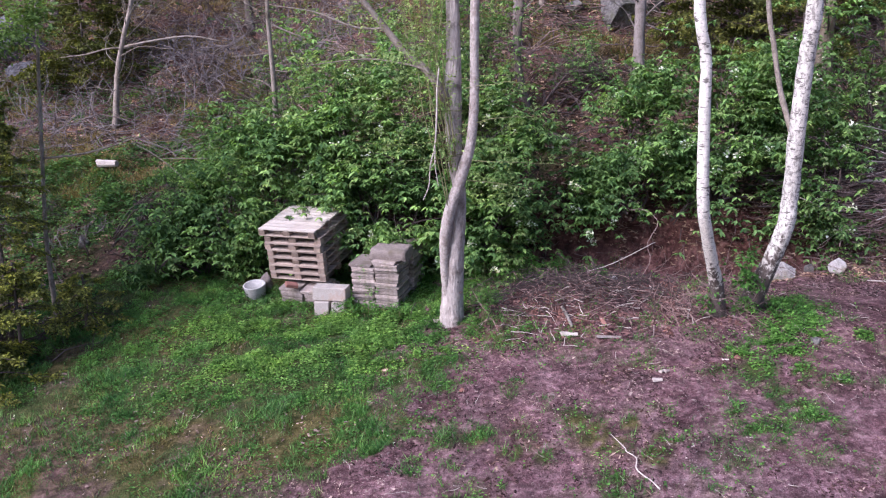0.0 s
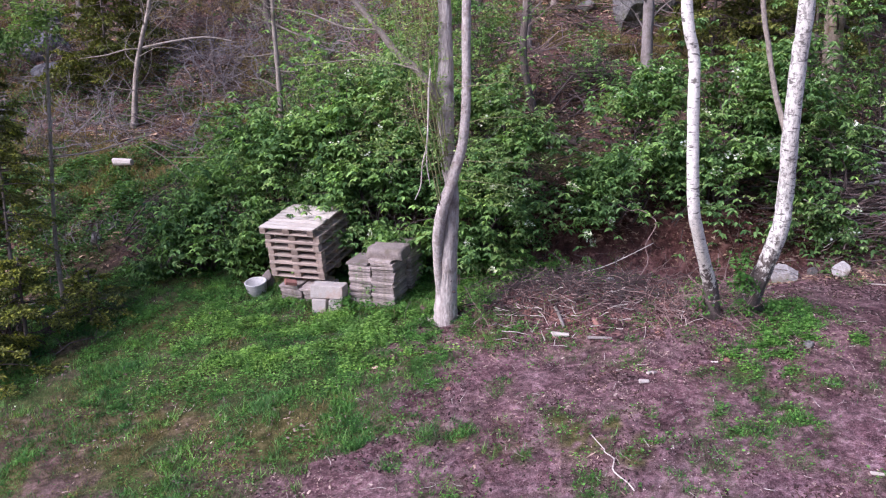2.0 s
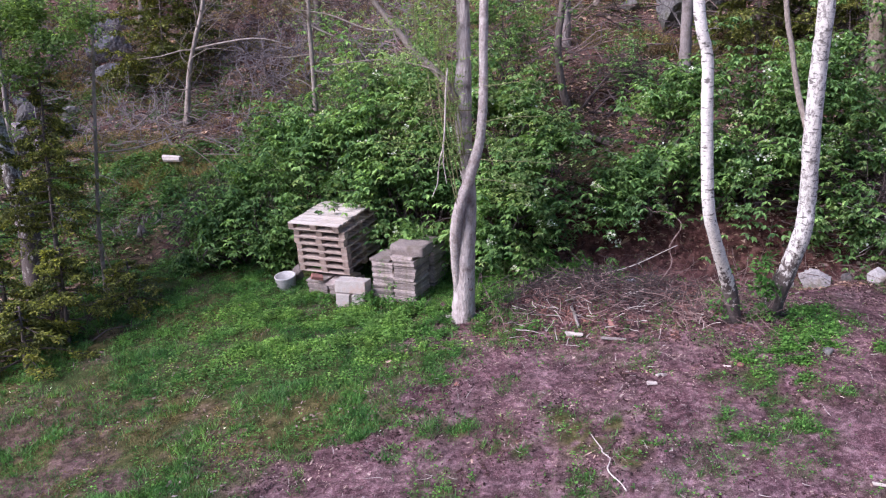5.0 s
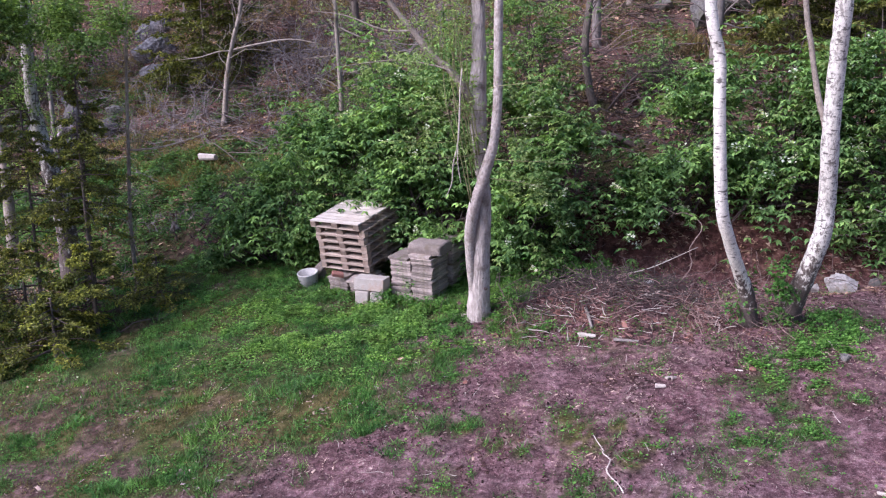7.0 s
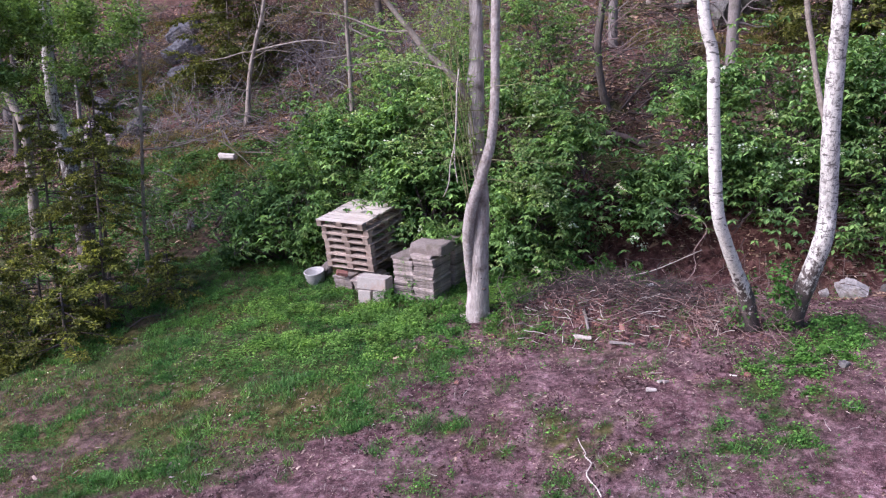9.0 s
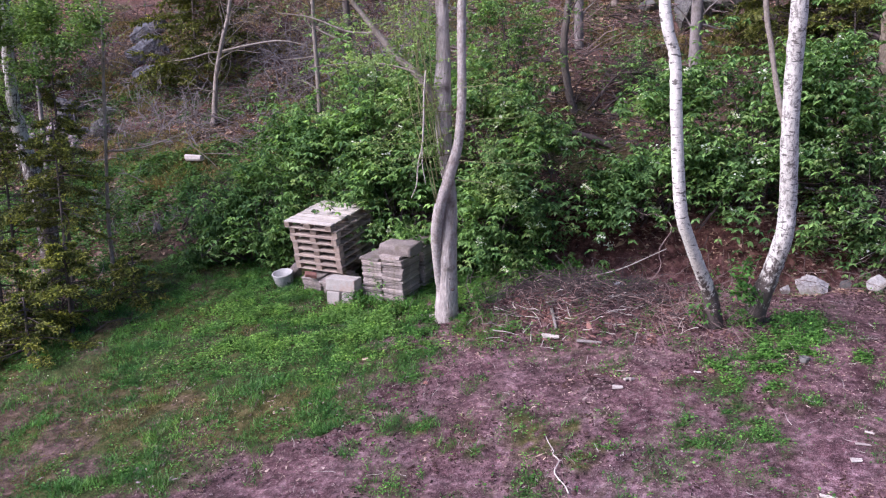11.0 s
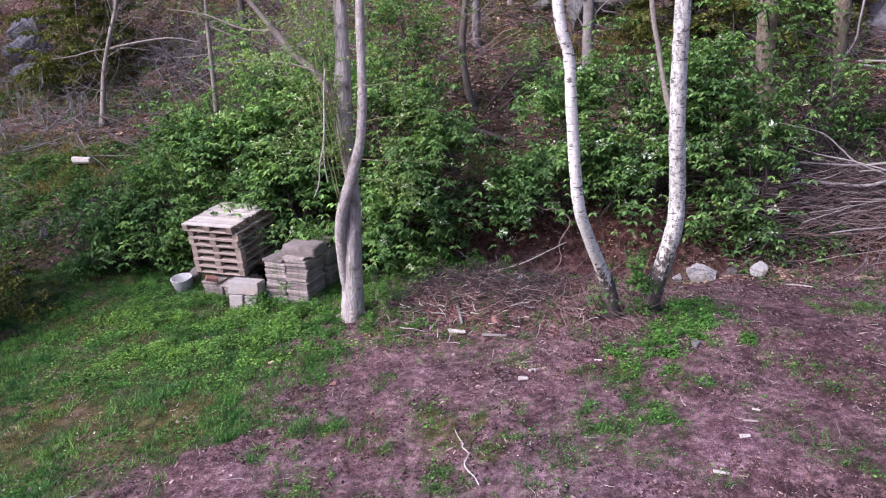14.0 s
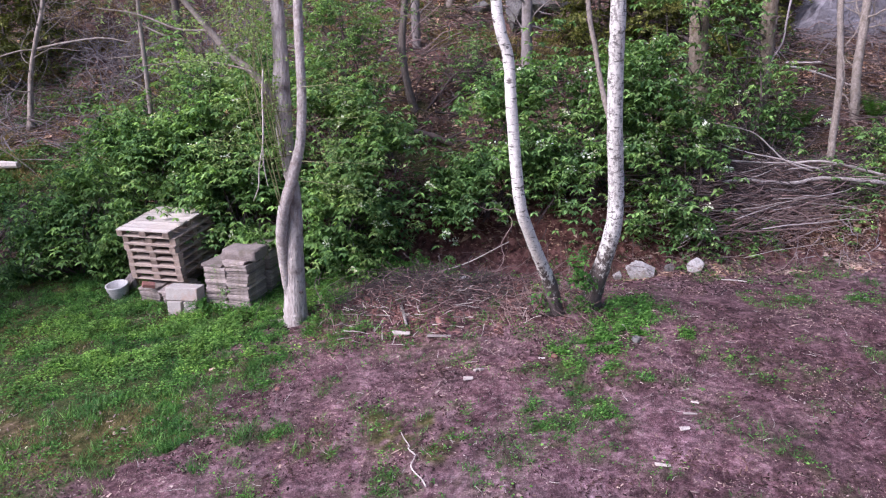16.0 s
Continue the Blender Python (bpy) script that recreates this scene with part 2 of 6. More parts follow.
def leafy(name, dark, light, thin=0.35, roughness=0.5, clump=4.5):
    """Leaves: each its own shade, some light passing through."""
    m, n, l, b = material(name)
    g = n.new("ShaderNodeNewGeometry")
    col = ramp(n, l, g.outputs["Random Per Island"], [(0.0, dark), (0.55, tuple(0.5 * (a + c) for a, c in zip(dark, light))), (1.0, light)])
    co = n.new("ShaderNodeTexCoord").outputs["Object"]
    big = noise_of(n, l, co, 1.3, 2)
    col = mixed(n, l, 1.0, col, ramp(n, l, big, [(0.3, (0.72, 0.78, 0.8)), (0.7, (1.2, 1.12, 0.9))]), "MULTIPLY")
    col = mixed(n, l, 1.0, col, ramp(n, l, noise_of(n, l, co, clump, 2), [(0.36, (0.62, 0.62, 0.62)), (0.5, (0.95, 0.95, 0.95)), (0.64, (1.32, 1.30, 1.22))]), "MULTIPLY")
    l.new(col, b.inputs["Base Color"])
    b.inputs["Roughness"].default_value = roughness
    b.inputs["Specular IOR Level"].default_value = 0.16
    t = n.new("ShaderNodeBsdfTranslucent")
    l.new(mixed(n, l, 1.0, col, (1.15, 1.2, 0.6), "MULTIPLY"), t.inputs[0])
    x = n.new("ShaderNodeMixShader")
    x.inputs[0].default_value = thin
    l.new(b.outputs[0], x.inputs[1])
    l.new(t.outputs[0], x.inputs[2])
    l.new(x.outputs[0], n["Material Output"].inputs[0])
    return m


def birch_bark(name, black_to, whiteness=1.0, roughened=0.25, deep=0.2):
    """White bark with dark cross marks, breaking into black plates below the height black_to of the trunk."""
    m, n, l, b = material(name)
    co = n.new("ShaderNodeTexCoord").outputs["Object"]
    marks = noise_of(n, l, co, 1.0, 4, 0.6, (9.0, 9.0, 26.0))
    plates = noise_of(n, l, co, 14.0, 5, 0.7, (1.0, 1.0, 0.55))
    fine = noise_of(n, l, co, 90.0, 3, 0.7)
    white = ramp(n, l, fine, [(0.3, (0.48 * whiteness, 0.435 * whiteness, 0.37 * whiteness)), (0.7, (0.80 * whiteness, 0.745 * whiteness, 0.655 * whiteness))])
    col = mixed(n, l, ramp(n, l, marks, [(0.565, (0, 0, 0)), (0.62, (0.9, 0.9, 0.9))]), white, (0.09, 0.075, 0.065))
    scuff = noise_of(n, l, co, 26.0, 5, 0.75, (1.0, 1.0, 0.45))
    col = mixed(n, l, ramp(n, l, scuff, [(0.48, (0, 0, 0)), (0.60, (roughened,) * 3)]), col, (0.16, 0.135, 0.12))
    z = n.new("ShaderNodeSeparateXYZ")
    l.new(co, z.inputs[0])
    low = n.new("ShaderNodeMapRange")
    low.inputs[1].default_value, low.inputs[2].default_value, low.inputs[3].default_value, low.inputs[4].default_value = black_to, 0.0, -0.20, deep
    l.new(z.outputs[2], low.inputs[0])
    add = n.new("ShaderNodeMath")
    l.new(plates, add.inputs[0])
    l.new(low.outputs[0], add.inputs[1])
    col = mixed(n, l, ramp(n, l, add.outputs[0], [(0.52, (0, 0, 0)), (0.60, (1, 1, 1))]), col, ramp(n, l, fine, [(0.3, (0.035, 0.026, 0.022)), (0.7, (0.15, 0.115, 0.10))]))
    l.new(col, b.inputs["Base Color"])
    b.inputs["Roughness"].default_value = 0.75
    b.inputs["Specular IOR Level"].default_value = 0.25
    bumped(n, l, b, plates, 0.5, 0.012)
    return m


def ground_material():
    m, n, l, b = material("soil_and_turf")
    co = n.new("ShaderNodeTexCoord").outputs["Object"]

    def attr(name):
        a = n.new("ShaderNodeAttribute")
        a.attribute_name = name
        return a.outputs["Fac"]

    big, mid, fine = noise_of(n, l, co, 0.9, 4), noise_of(n, l, co, 7.0, 5, 0.7), noise_of(n, l, co, 55.0, 4, 0.75)
    soil = ramp(n, l, mid, [(0.34, (0.048, 0.018, 0.021)), (0.5, (0.130, 0.055, 0.063)), (0.64, (0.275, 0.150, 0.158))])
    soil = mixed(n, l, 0.32, soil, ramp(n, l, fine, [(0.34, (0.030, 0.014, 0.015)), (0.5, (0.115, 0.062, 0.063)), (0.66, (0.44, 0.31, 0.30))]))
    soil = mixed(n, l, ramp(n, l, big, [(0.4, (0, 0, 0)), (0.65, (0.6, 0.6, 0.6))]), soil, mixed(n, l, 0.4, soil, (0.19, 0.135, 0.125)))
    soil = mixed(n, l, 1.0, soil, ramp(n, l, noise_of(n, l, co, 2.6, 6, 0.7), [(0.36, (0.52, 0.49, 0.49)), (0.5, (0.97, 0.97, 0.97)), (0.64, (1.36, 1.37, 1.38))]), "MULTIPLY")
    soil = mixed(n, l, 1.0, soil, ramp(n, l, noise_of(n, l, co, 15.0, 3, 0.6), [(0.36, (0.62, 0.60, 0.60)), (0.5, (0.98, 0.98, 0.98)), (0.64, (1.34, 1.34, 1.34))]), "MULTIPLY")
    dry = n.new("ShaderNodeMath")
    dry.operation = "MULTIPLY_ADD"
    l.new(noise_of(n, l, co, 1.7, 5, 0.7), dry.inputs[0])
    dry.inputs[1].default_value = 0.9
    l.new(attr("dry"), dry.inputs[2])
    soil = mixed(n, l, 1.0, soil, ramp(n, l, dry.outputs[0], [(0.40, (0.66, 0.64, 0.63)), (0.75, (1.0, 1.0, 1.0)), (1.0, (1.30, 1.42, 1.44))]), "MULTIPLY")
    soil = mixed(n, l, 1.0, soil, (1.06, 1.10, 1.10), "MULTIPLY")
    turf = ramp(n, l, mid, [(0.36, (0.011, 0.024, 0.007)), (0.5, (0.030, 0.060, 0.016)), (0.66, (0.12, 0.105, 0.04))])
    turf = mixed(n, l, 0.5, turf, ramp(n, l, fine, [(0.34, (0.016, 0.025, 0.008)), (0.66, (0.17, 0.16, 0.06))]))
    mossy = ramp(n, l, mid, [(0.36, (0.030, 0.034, 0.010)), (0.5, (0.085, 0.072, 0.025)), (0.66, (0.17, 0.135, 0.06))])
    turf = mixed(n, l, attr("moss"), turf, mossy)
    litter = ramp(n, l, fine, [(0.32, (0.022, 0.010, 0.009)), (0.5, (0.105, 0.058, 0.047)), (0.66, (0.34, 0.215, 0.18))])
    litter = mixed(n, l, 0.5, litter, ramp(n, l, mid, [(0.35, (0.020, 0.012, 0.010)), (0.62, (0.23, 0.125, 0.10))]))
    moss = ramp(n, l, fine, [(0.3, (0.015, 0.028, 0.008)), (0.7, (0.10, 0.105, 0.03))])
    litter = mixed(n, l, ramp(n, l, noise_of(n, l, co, 0.55, 5, 0.65), [(0.50, (0, 0, 0)), (0.60, (0.75, 0.75, 0.75))]), litter, moss)
    litter = mixed(n, l, ramp(n, l, noise_of(n, l, co, 1.4, 4, 0.6), [(0.5, (0, 0, 0)), (0.62, (0.6, 0.6, 0.6))]), litter, (0.075, 0.034, 0.025))
    red = ramp(n, l, mid, [(0.34, (0.022, 0.008, 0.007)), (0.5, (0.090, 0.034, 0.026)), (0.66, (0.27, 0.13, 0.10))])
    col = mixed(n, l, attr("turf"), soil, turf)
    col = mixed(n, l, attr("hill"), col, litter)
    col = mixed(n, l, attr("bank"), col, red)
    l.new(col, b.inputs["Base Color"])
    b.inputs["Roughness"].default_value = 0.95
    b.inputs["Specular IOR Level"].default_value = 0.09
    mix = n.new("ShaderNodeMath")
    l.new(mid, mix.inputs[0])
    l.new(fine, mix.inputs[1])
    bumped(n, l, b, mix.outputs[0], 0.9, 0.05)
    return m


GROUND = ground_material()
BARK_GREY = weathered("grey_bark", (0.20, 0.155, 0.13), (0.60, 0.52, 0.465), 10, 30, 0.9, (1, 1, 0.8), 1.0, 0.03, stain=(0.20, 0.15, 0.125), vary=0.1)
BARK_RIDGED = weathered("ridged_grey_bark", (0.22, 0.17, 0.145), (0.64, 0.555, 0.495), 9, 26, 0.92, (1.3, 1.3, 0.28), 1.0, 0.05, stain=(0.13, 0.095, 0.075), vary=0.1)
BARK_DULL = weathered("dull_grey_bark", (0.12, 0.095, 0.082), (0.29, 0.245, 0.22), 6, 45, 0.9, (1, 1, 0.4), 0.7, 0.02, stain=(0.085, 0.075, 0.045), vary=0.15)
BARK_BROWN = weathered("brown_bark", (0.055, 0.043, 0.035), (0.17, 0.135, 0.11), 6, 50, 0.9, (1, 1, 0.3), 0.7, 0.02, vary=0.3)
BARK_MOSSY = weathered("mossy_bark", (0.10, 0.070, 0.042), (0.34, 0.27, 0.20), 3.5, 30, 0.95, (1, 1, 0.45), 1.0, 0.04, stain=(0.12, 0.075, 0.022), vary=0.15)
BARK_PALE = weathered("pale_bark", (0.12, 0.09, 0.068), (0.37, 0.31, 0.255), 9, 40, 0.9, (1, 1, 0.6), 0.8, 0.02, stain=(0.12, 0.095, 0.06), vary=0.1)
BIRCH = birch_bark("birch_bark", 1.35, 1.03, 0.35, 0.33)
BIRCH_OLD = birch_bark("old_birch_bark", 2.1, 1.0, 0.85, 0.25)
# Darker, blacker copy of the birch bark: shade of its leaves painted in.
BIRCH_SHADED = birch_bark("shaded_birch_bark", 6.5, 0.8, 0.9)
TWIG = weathered("dry_twig", (0.13, 0.074, 0.064), (0.36, 0.25, 0.215), 5, 40, 0.9, None, 0.3, 0.004, vary=0.3)
TWIG_GREY = weathered("grey_bare_twig", (0.12, 0.095, 0.09), (0.30, 0.255, 0.245), 5, 40, 0.9, None, 0.3, 0.004, vary=0.3)
TWIG_DARK = weathered("dark_twig", (0.05, 0.034, 0.03), (0.135, 0.10, 0.09), 5, 40, 0.9, None, 0.3, 0.004, vary=0.3)
TWIG_PALE = weathered("bleached_wood", (0.33, 0.265, 0.22), (0.60, 0.52, 0.455), 9, 60, 0.85, None, 0.3, 0.004, vary=0.2)
SHOOT = weathered("green_shoot_bark", (0.13, 0.125, 0.05), (0.25, 0.235, 0.11), 9, 60, 0.7, None, 0.2, 0.003, vary=0.2)
BLOCK = weathered("brown_pallet_block", (0.17, 0.115, 0.085), (0.36, 0.265, 0.205), 5, 50, 0.9, None, 0.4, 0.003, stain=(0.40, 0.32, 0.26), vary=0.5)
BOARD = weathered("grey_pallet_wood", (0.25, 0.18, 0.14), (0.47, 0.37, 0.30), 3.0, 40, 0.85, (0.5, 6, 6), 0.4, 0.003, stain=(0.25, 0.185, 0.15), vary=0.28)
BOARD_TOP = weathered("bleached_pallet_wood", (0.40, 0.335, 0.28), (0.60, 0.525, 0.455), 3.0, 40, 0.85, (0.5, 6, 6), 0.4, 0.003, stain=(0.40, 0.33, 0.27), vary=0.18)
CONCRETE = weathered("weathered_concrete", (0.20, 0.155, 0.13), (0.50, 0.41, 0.36), 7, 50, 0.92, None, 1.0, 0.02, stain=(0.15, 0.12, 0.075), vary=0.5)
BOULDER = weathered("lilac_grey_rock", (0.12, 0.105, 0.11), (0.33, 0.30, 0.31), 1.1, 9, 0.9, None, 0.9, 0.08, stain=(0.07, 0.058, 0.055), vary=0.05)
LECA = weathered("porous_block", (0.29, 0.25, 0.215), (0.50, 0.44, 0.39), 7, 120, 0.95, None, 0.9, 0.008, stain=(0.33, 0.215, 0.16), vary=0.12)
POT = weathered("pale_concrete", (0.30, 0.28, 0.255), (0.58, 0.54, 0.50), 9, 60, 0.9, None, 0.5, 0.006, stain=(0.22, 0.215, 0.20), vary=0.05)
BRICK = weathered("red_brick", (0.14, 0.06, 0.045), (0.30, 0.14, 0.11), 9, 80, 0.9, None, 0.5, 0.004, vary=0.2)
STONE = weathered("field_stone", (0.24, 0.215, 0.20), (0.58, 0.53, 0.49), 5, 30, 0.9, None, 1.0, 0.04, stain=(0.16, 0.125, 0.07), vary=0.2)
ROCK = weathered("mossy_rock", (0.055, 0.05, 0.046), (0.21, 0.19, 0.175), 2.2, 18, 0.92, None, 0.9, 0.05, stain=(0.06, 0.062, 0.022), vary=0.3)
PALE_ROCK = weathered("blue_grey_rock", (0.035, 0.032, 0.034), (0.22, 0.21, 0.22), 3.2, 12, 0.92, None, 1.0, 0.12, stain=(0.07, 0.05, 0.025), vary=0.2)
PINK_ROCK = weathered("pink_granite", (0.34, 0.26, 0.245), (0.64, 0.52, 0.49), 2.2, 16, 0.9, None, 0.8, 0.04, stain=(0.17, 0.12, 0.10), vary=0.2)
CHIP = weathered("wood_chips", (0.22, 0.165, 0.145), (0.46, 0.375, 0.335), 8, 60, 0.9, None, 0.2, 0.003, vary=0.3)
LEAF_BUSH = leafy("bird_cherry_leaf", (0.050, 0.112, 0.037), (0.28, 0.45, 0.155), clump=2.8)
LEAF_BIRCH = leafy("young_birch_leaf", (0.085, 0.155, 0.045), (0.32, 0.46, 0.16), 0.45)
# Bush leaf green made darker: the slope's shade is put into the colour.
LEAF_SHADED = leafy("shaded_leaf", (0.042, 0.090, 0.028), (0.125, 0.22, 0.065))
LEAF_PALE = leafy("young_leaf", (0.14, 0.225, 0.075), (0.34, 0.44, 0.19), 0.4)
LEAF_SPRUCE = leafy("spruce_needles", (0.045, 0.060, 0.018), (0.24, 0.245, 0.07), 0.3)
LEAF_SHOOT = leafy("fresh_spruce_shoots", (0.17, 0.19, 0.035), (0.44, 0.44, 0.10), 0.4)
GRASS = leafy("grass_blades", (0.024, 0.082, 0.020), (0.125, 0.27, 0.075), 0.3)
LEAF_OLIVE = leafy("olive_needles", (0.055, 0.070, 0.014), (0.16, 0.165, 0.035), 0.2)
GRASS_BRIGHT = leafy("bright_grass_blades", (0.055, 0.14, 0.035), (0.20, 0.36, 0.11), 0.35)
GRASS_DRY = leafy("dry_grass", (0.10, 0.085, 0.032), (0.24, 0.195, 0.09), 0.3)
HILL_STRAW = leafy("ochre_straw", (0.10, 0.075, 0.035), (0.36, 0.27, 0.14), 0.3)
HERB = leafy("ground_elder_leaf", (0.040, 0.115, 0.022), (0.165, 0.335, 0.08), 0.35)
HERB_BRIGHT = leafy("fresh_herb_leaf", (0.070, 0.165, 0.03), (0.26, 0.43, 0.11), 0.35)
HERB_DARK = leafy("slope_plant_leaf", (0.040, 0.090, 0.028), (0.15, 0.26, 0.075), 0.3)
LEAF_LITTER = leafy("fallen_leaf", (0.040, 0.022, 0.016), (0.50, 0.335, 0.26), 0.1, 0.8, 1.5)
BLOSSOM = leafy("white_blossom", (0.62, 0.66, 0.55), (0.85, 0.86, 0.80), 0.3)


# ---- the ground ----
def ground():
    def axis(parts):
        out = []
        for a, b, s in parts:
            out += list(np.arange(a, b, s))
        return np.array(out + [parts[-1][1]])

    xs = axis([(-120, -40, 8), (-40, -16, 1.2), (-16, -8, 0.25), (-8, 9, 0.075), (9, 16, 0.25), (16, 40, 1.2), (40, 120, 8)])
    ys = axis([(-60, 0, 5), (0, 5.5, 0.5), (5.5, 14.5, 0.075), (14.5, 20, 0.16), (20, 34, 0.4), (34, 60, 2.5), (60, 140, 10)])
    X, Y = np.meshgrid(xs, ys)
    Z = land(X, Y)
    nx, ny = len(xs), len(ys)
    i = (np.arange(ny - 1)[:, None] * nx + np.arange(nx - 1)[None, :]).ravel()
    tris = np.concatenate([np.stack([i, i + 1, i + nx + 1], 1), np.stack([i, i + nx + 1, i + nx], 1)])
    v = np.stack([X.ravel(), Y.ravel(), Z.ravel()], 1)
    me = tri_mesh("ground", v, tris, GROUND)
    me.polygons.foreach_set("use_smooth", np.ones(len(me.polygons), bool))
    x, y = v[:, 0], v[:, 1]
    d = y - foot(x)
    turf = np.clip(lawn(x, y), 0, 1)
    hill = smooth(-0.1, 0.5, d)
    bank = np.exp(-((d - 0.5) / 0.65) ** 2) * smooth(-0.5, 1.5, x) * (0.5 + 0.5 * vnoise(x, y, 0.5, 9))
    bank = np.maximum(bank, 0.6 * np.exp(-((x - 2.1) / 1.3) ** 2 - ((y - 11.75) / 0.8) ** 2))
    moss = smooth(0.42, 0.66, vnoise(x, y, 0.45, 18)) * np.exp(-((x + 3.3) / 1.5) ** 2 - ((y - 8.8 + 0.2 * (x + 3.3)) / 0.8) ** 2) * 1.3
    moss = np.maximum(moss, 0.9 * smooth(0.5, 0.7, vnoise(x, y, 0.6, 19)))
    dry = 0.30 + 0.16 * np.exp(-((x - 3.6) / 2.2) ** 2 - ((y - 7.3) / 1.2) ** 2) - 0.26 * smooth(5.0, 7.0, x) * smooth(12.5, 11.0, y) - 0.16 * smooth(-0.3, -2.2, x)
    for name, val in (("turf", turf), ("hill", hill), ("bank", bank), ("moss", np.clip(moss, 0, 1)), ("dry", dry)):
        a = me.attributes.new(name, "FLOAT", "POINT")
        a.data.foreach_set("value", val.astype(np.float32))
    tagged(new("ground", me), "sloping yard of bare brown soil and patchy lawn below a wooded hillside", "ground", kind="structure")


ground()


def blades(name, label, category, n, region, density, height, width, mat, seed, lean=0.5):
    """Standing blades on the ground where density(x, y) wins over chance."""
    rng = np.random.default_rng(seed)
    x0, x1, y0, y1 = region
    x, y = rng.uniform(x0, x1, n), rng.uniform(y0, y1, n)
    keep = rng.uniform(0, 1, n) < density(x, y)
    x, y = x[keep], y[keep]
    k = len(x)
    z = land(x, y) - 0.006
    h = height * rng.uniform(0.45, 1.3, k) * (0.35 + 1.3 * vnoise(x, y, 0.35, seed + 5))
    a = rng.uniform(0, 2 * np.pi, k)
    s = np.stack([np.cos(a), np.sin(a), np.zeros(k)], 1) * (width * rng.uniform(0.6, 1.3, k))[:, None]
    b = rng.uniform(0, 2 * np.pi, k)
    tilt = np.stack([np.cos(b), np.sin(b), np.zeros(k)], 1) * (h * lean * rng.uniform(0.2, 1.6, k))[:, None]
    base = np.stack([x, y, z], 1)
    up = np.stack([np.zeros(k), np.zeros(k), h], 1)
    v = np.stack([base - s, base + s, base + up + tilt], 1).reshape(-1, 3)
    me = tri_mesh(name, v, np.arange(k * 3).reshape(-1, 3), mat)
    return tagged(new(name, me), label, category, kind="stuff")


blades("lawn_grass", "short patchy green lawn grass with bare spots", "grass", 600000, (-11, 1, 5.6, 14.6),
       lambda x, y: lawn(x, y) * (1 - 0.8 * np.clip(1.3 * smooth(0.42, 0.66, vnoise(x, y, 0.45, 18)) * np.exp(-((x + 3.3) / 1.5) ** 2 - ((y - 8.8 + 0.2 * (x + 3.3)) / 0.8) ** 2), 0, 1)) * (0.12 + 0.88 * smooth(0.40, 0.62, vnoise(x, y, 0.5, 21))) * (0.12 + 0.88 * smooth(0.38, 0.62, vnoise(x, y, 0.17, 22))), 0.05, 0.0065, GRASS, 1, 1.1)
blades("tall_grass", "longer bright grass clumps standing in the lawn", "grass", 150000, (-7.5, 1, 5.8, 14.0),
       lambda x, y: lawn(x, y) * smooth(0.56, 0.70, vnoise(x, y, 0.22, 27)) * smooth(0.3, 0.6, vnoise(x, y, 0.9, 28)), 0.10, 0.006, GRASS_BRIGHT, 6, 0.7)
blades("dry_grass", "dry yellowish grass and moss in the lawn", "grass", 150000, (-8.5, 1, 5.6, 14),
       lambda x, y: smooth(0.3, 0.7, lawn(x, y) + 0.35 * (edge_of_lawn(y) > x)) * np.maximum(0.8 * smooth(0.5, 0.66, vnoise(x, y, 0.7, 23)), np.exp(-((x + 3.3) / 1.5) ** 2 - ((y - 8.8 + 0.2 * (x + 3.3)) / 0.8) ** 2)) * smooth(0.35, 0.6, vnoise(x, y, 0.12, 29)), 0.045, 0.006, GRASS_DRY, 2, 1.2)
blades("grass_tufts", "green grass tufts scattered over bare soil", "grass", 330000, (-1.5, 9.5, 5.6, 13.7),
       lambda x, y: lawn(x, y) * smooth(0.3, 0.6, vnoise(x, y, 0.2, 24)) * 0.65, 0.065, 0.005, GRASS, 3, 0.9)
blades("hill_dry_grass", "ochre dry grass on the hillside", "grass", 260000, (-18, 10, 17.0, 28),
       lambda x, y: smooth(0.48, 0.66, vnoise(x, y, 1.2, 61)) * smooth(0.3, 0.6, vnoise(x, y, 0.35, 62)), 0.20, 0.012, HILL_STRAW, 7, 1.0)
blades("hillside_grass", "thin grass on the leaf-strewn hillside", "grass", 150000, (-20, 12, 14, 25),
       lambda x, y: smooth(0.45, 0.7, vnoise(x, y, 1.5, 25)) * smooth(0.2, 0.6, vnoise(x, y, 0.3, 26)) * smooth(0.3, 1.5, y - foot(x)) * (0.25 + 0.75 * smooth(1, -4, x)), 0.13, 0.010, GRASS, 4, 0.8)


def herbs(name, label, n, region, density, size, mat, seed, lift=0.06):
    """Low leafy plants: flat leaves held a hand's width over the soil."""
    rng = np.random.default_rng(seed)
    x0, x1, y0, y1 = region
    x, y = rng.uniform(x0, x1, n), rng.uniform(y0, y1, n)
    keep = rng.uniform(0, 1, n) < density(x, y)
    x, y = x[keep], y[keep]
    k = len(x)
    z = land(x, y) + lift * rng.uniform(0.15, 1.5, k) * (0.4 + 1.2 * vnoise(x, y, 0.3, seed))
    per = 3
    tips = np.stack([x, y, z], 1)
    b, w, u, L = whorls(rng, tips, np.tile([0, 0, 0.6], (k, 1)), per, size)
    w[:, 2] = np.abs(w[:, 2]) * 0.3
    me = leaf_mesh(name, b, w, u, L, mat, 0.7, 0.1)
    return tagged(new(name, me), label, "herbs", kind="stuff")


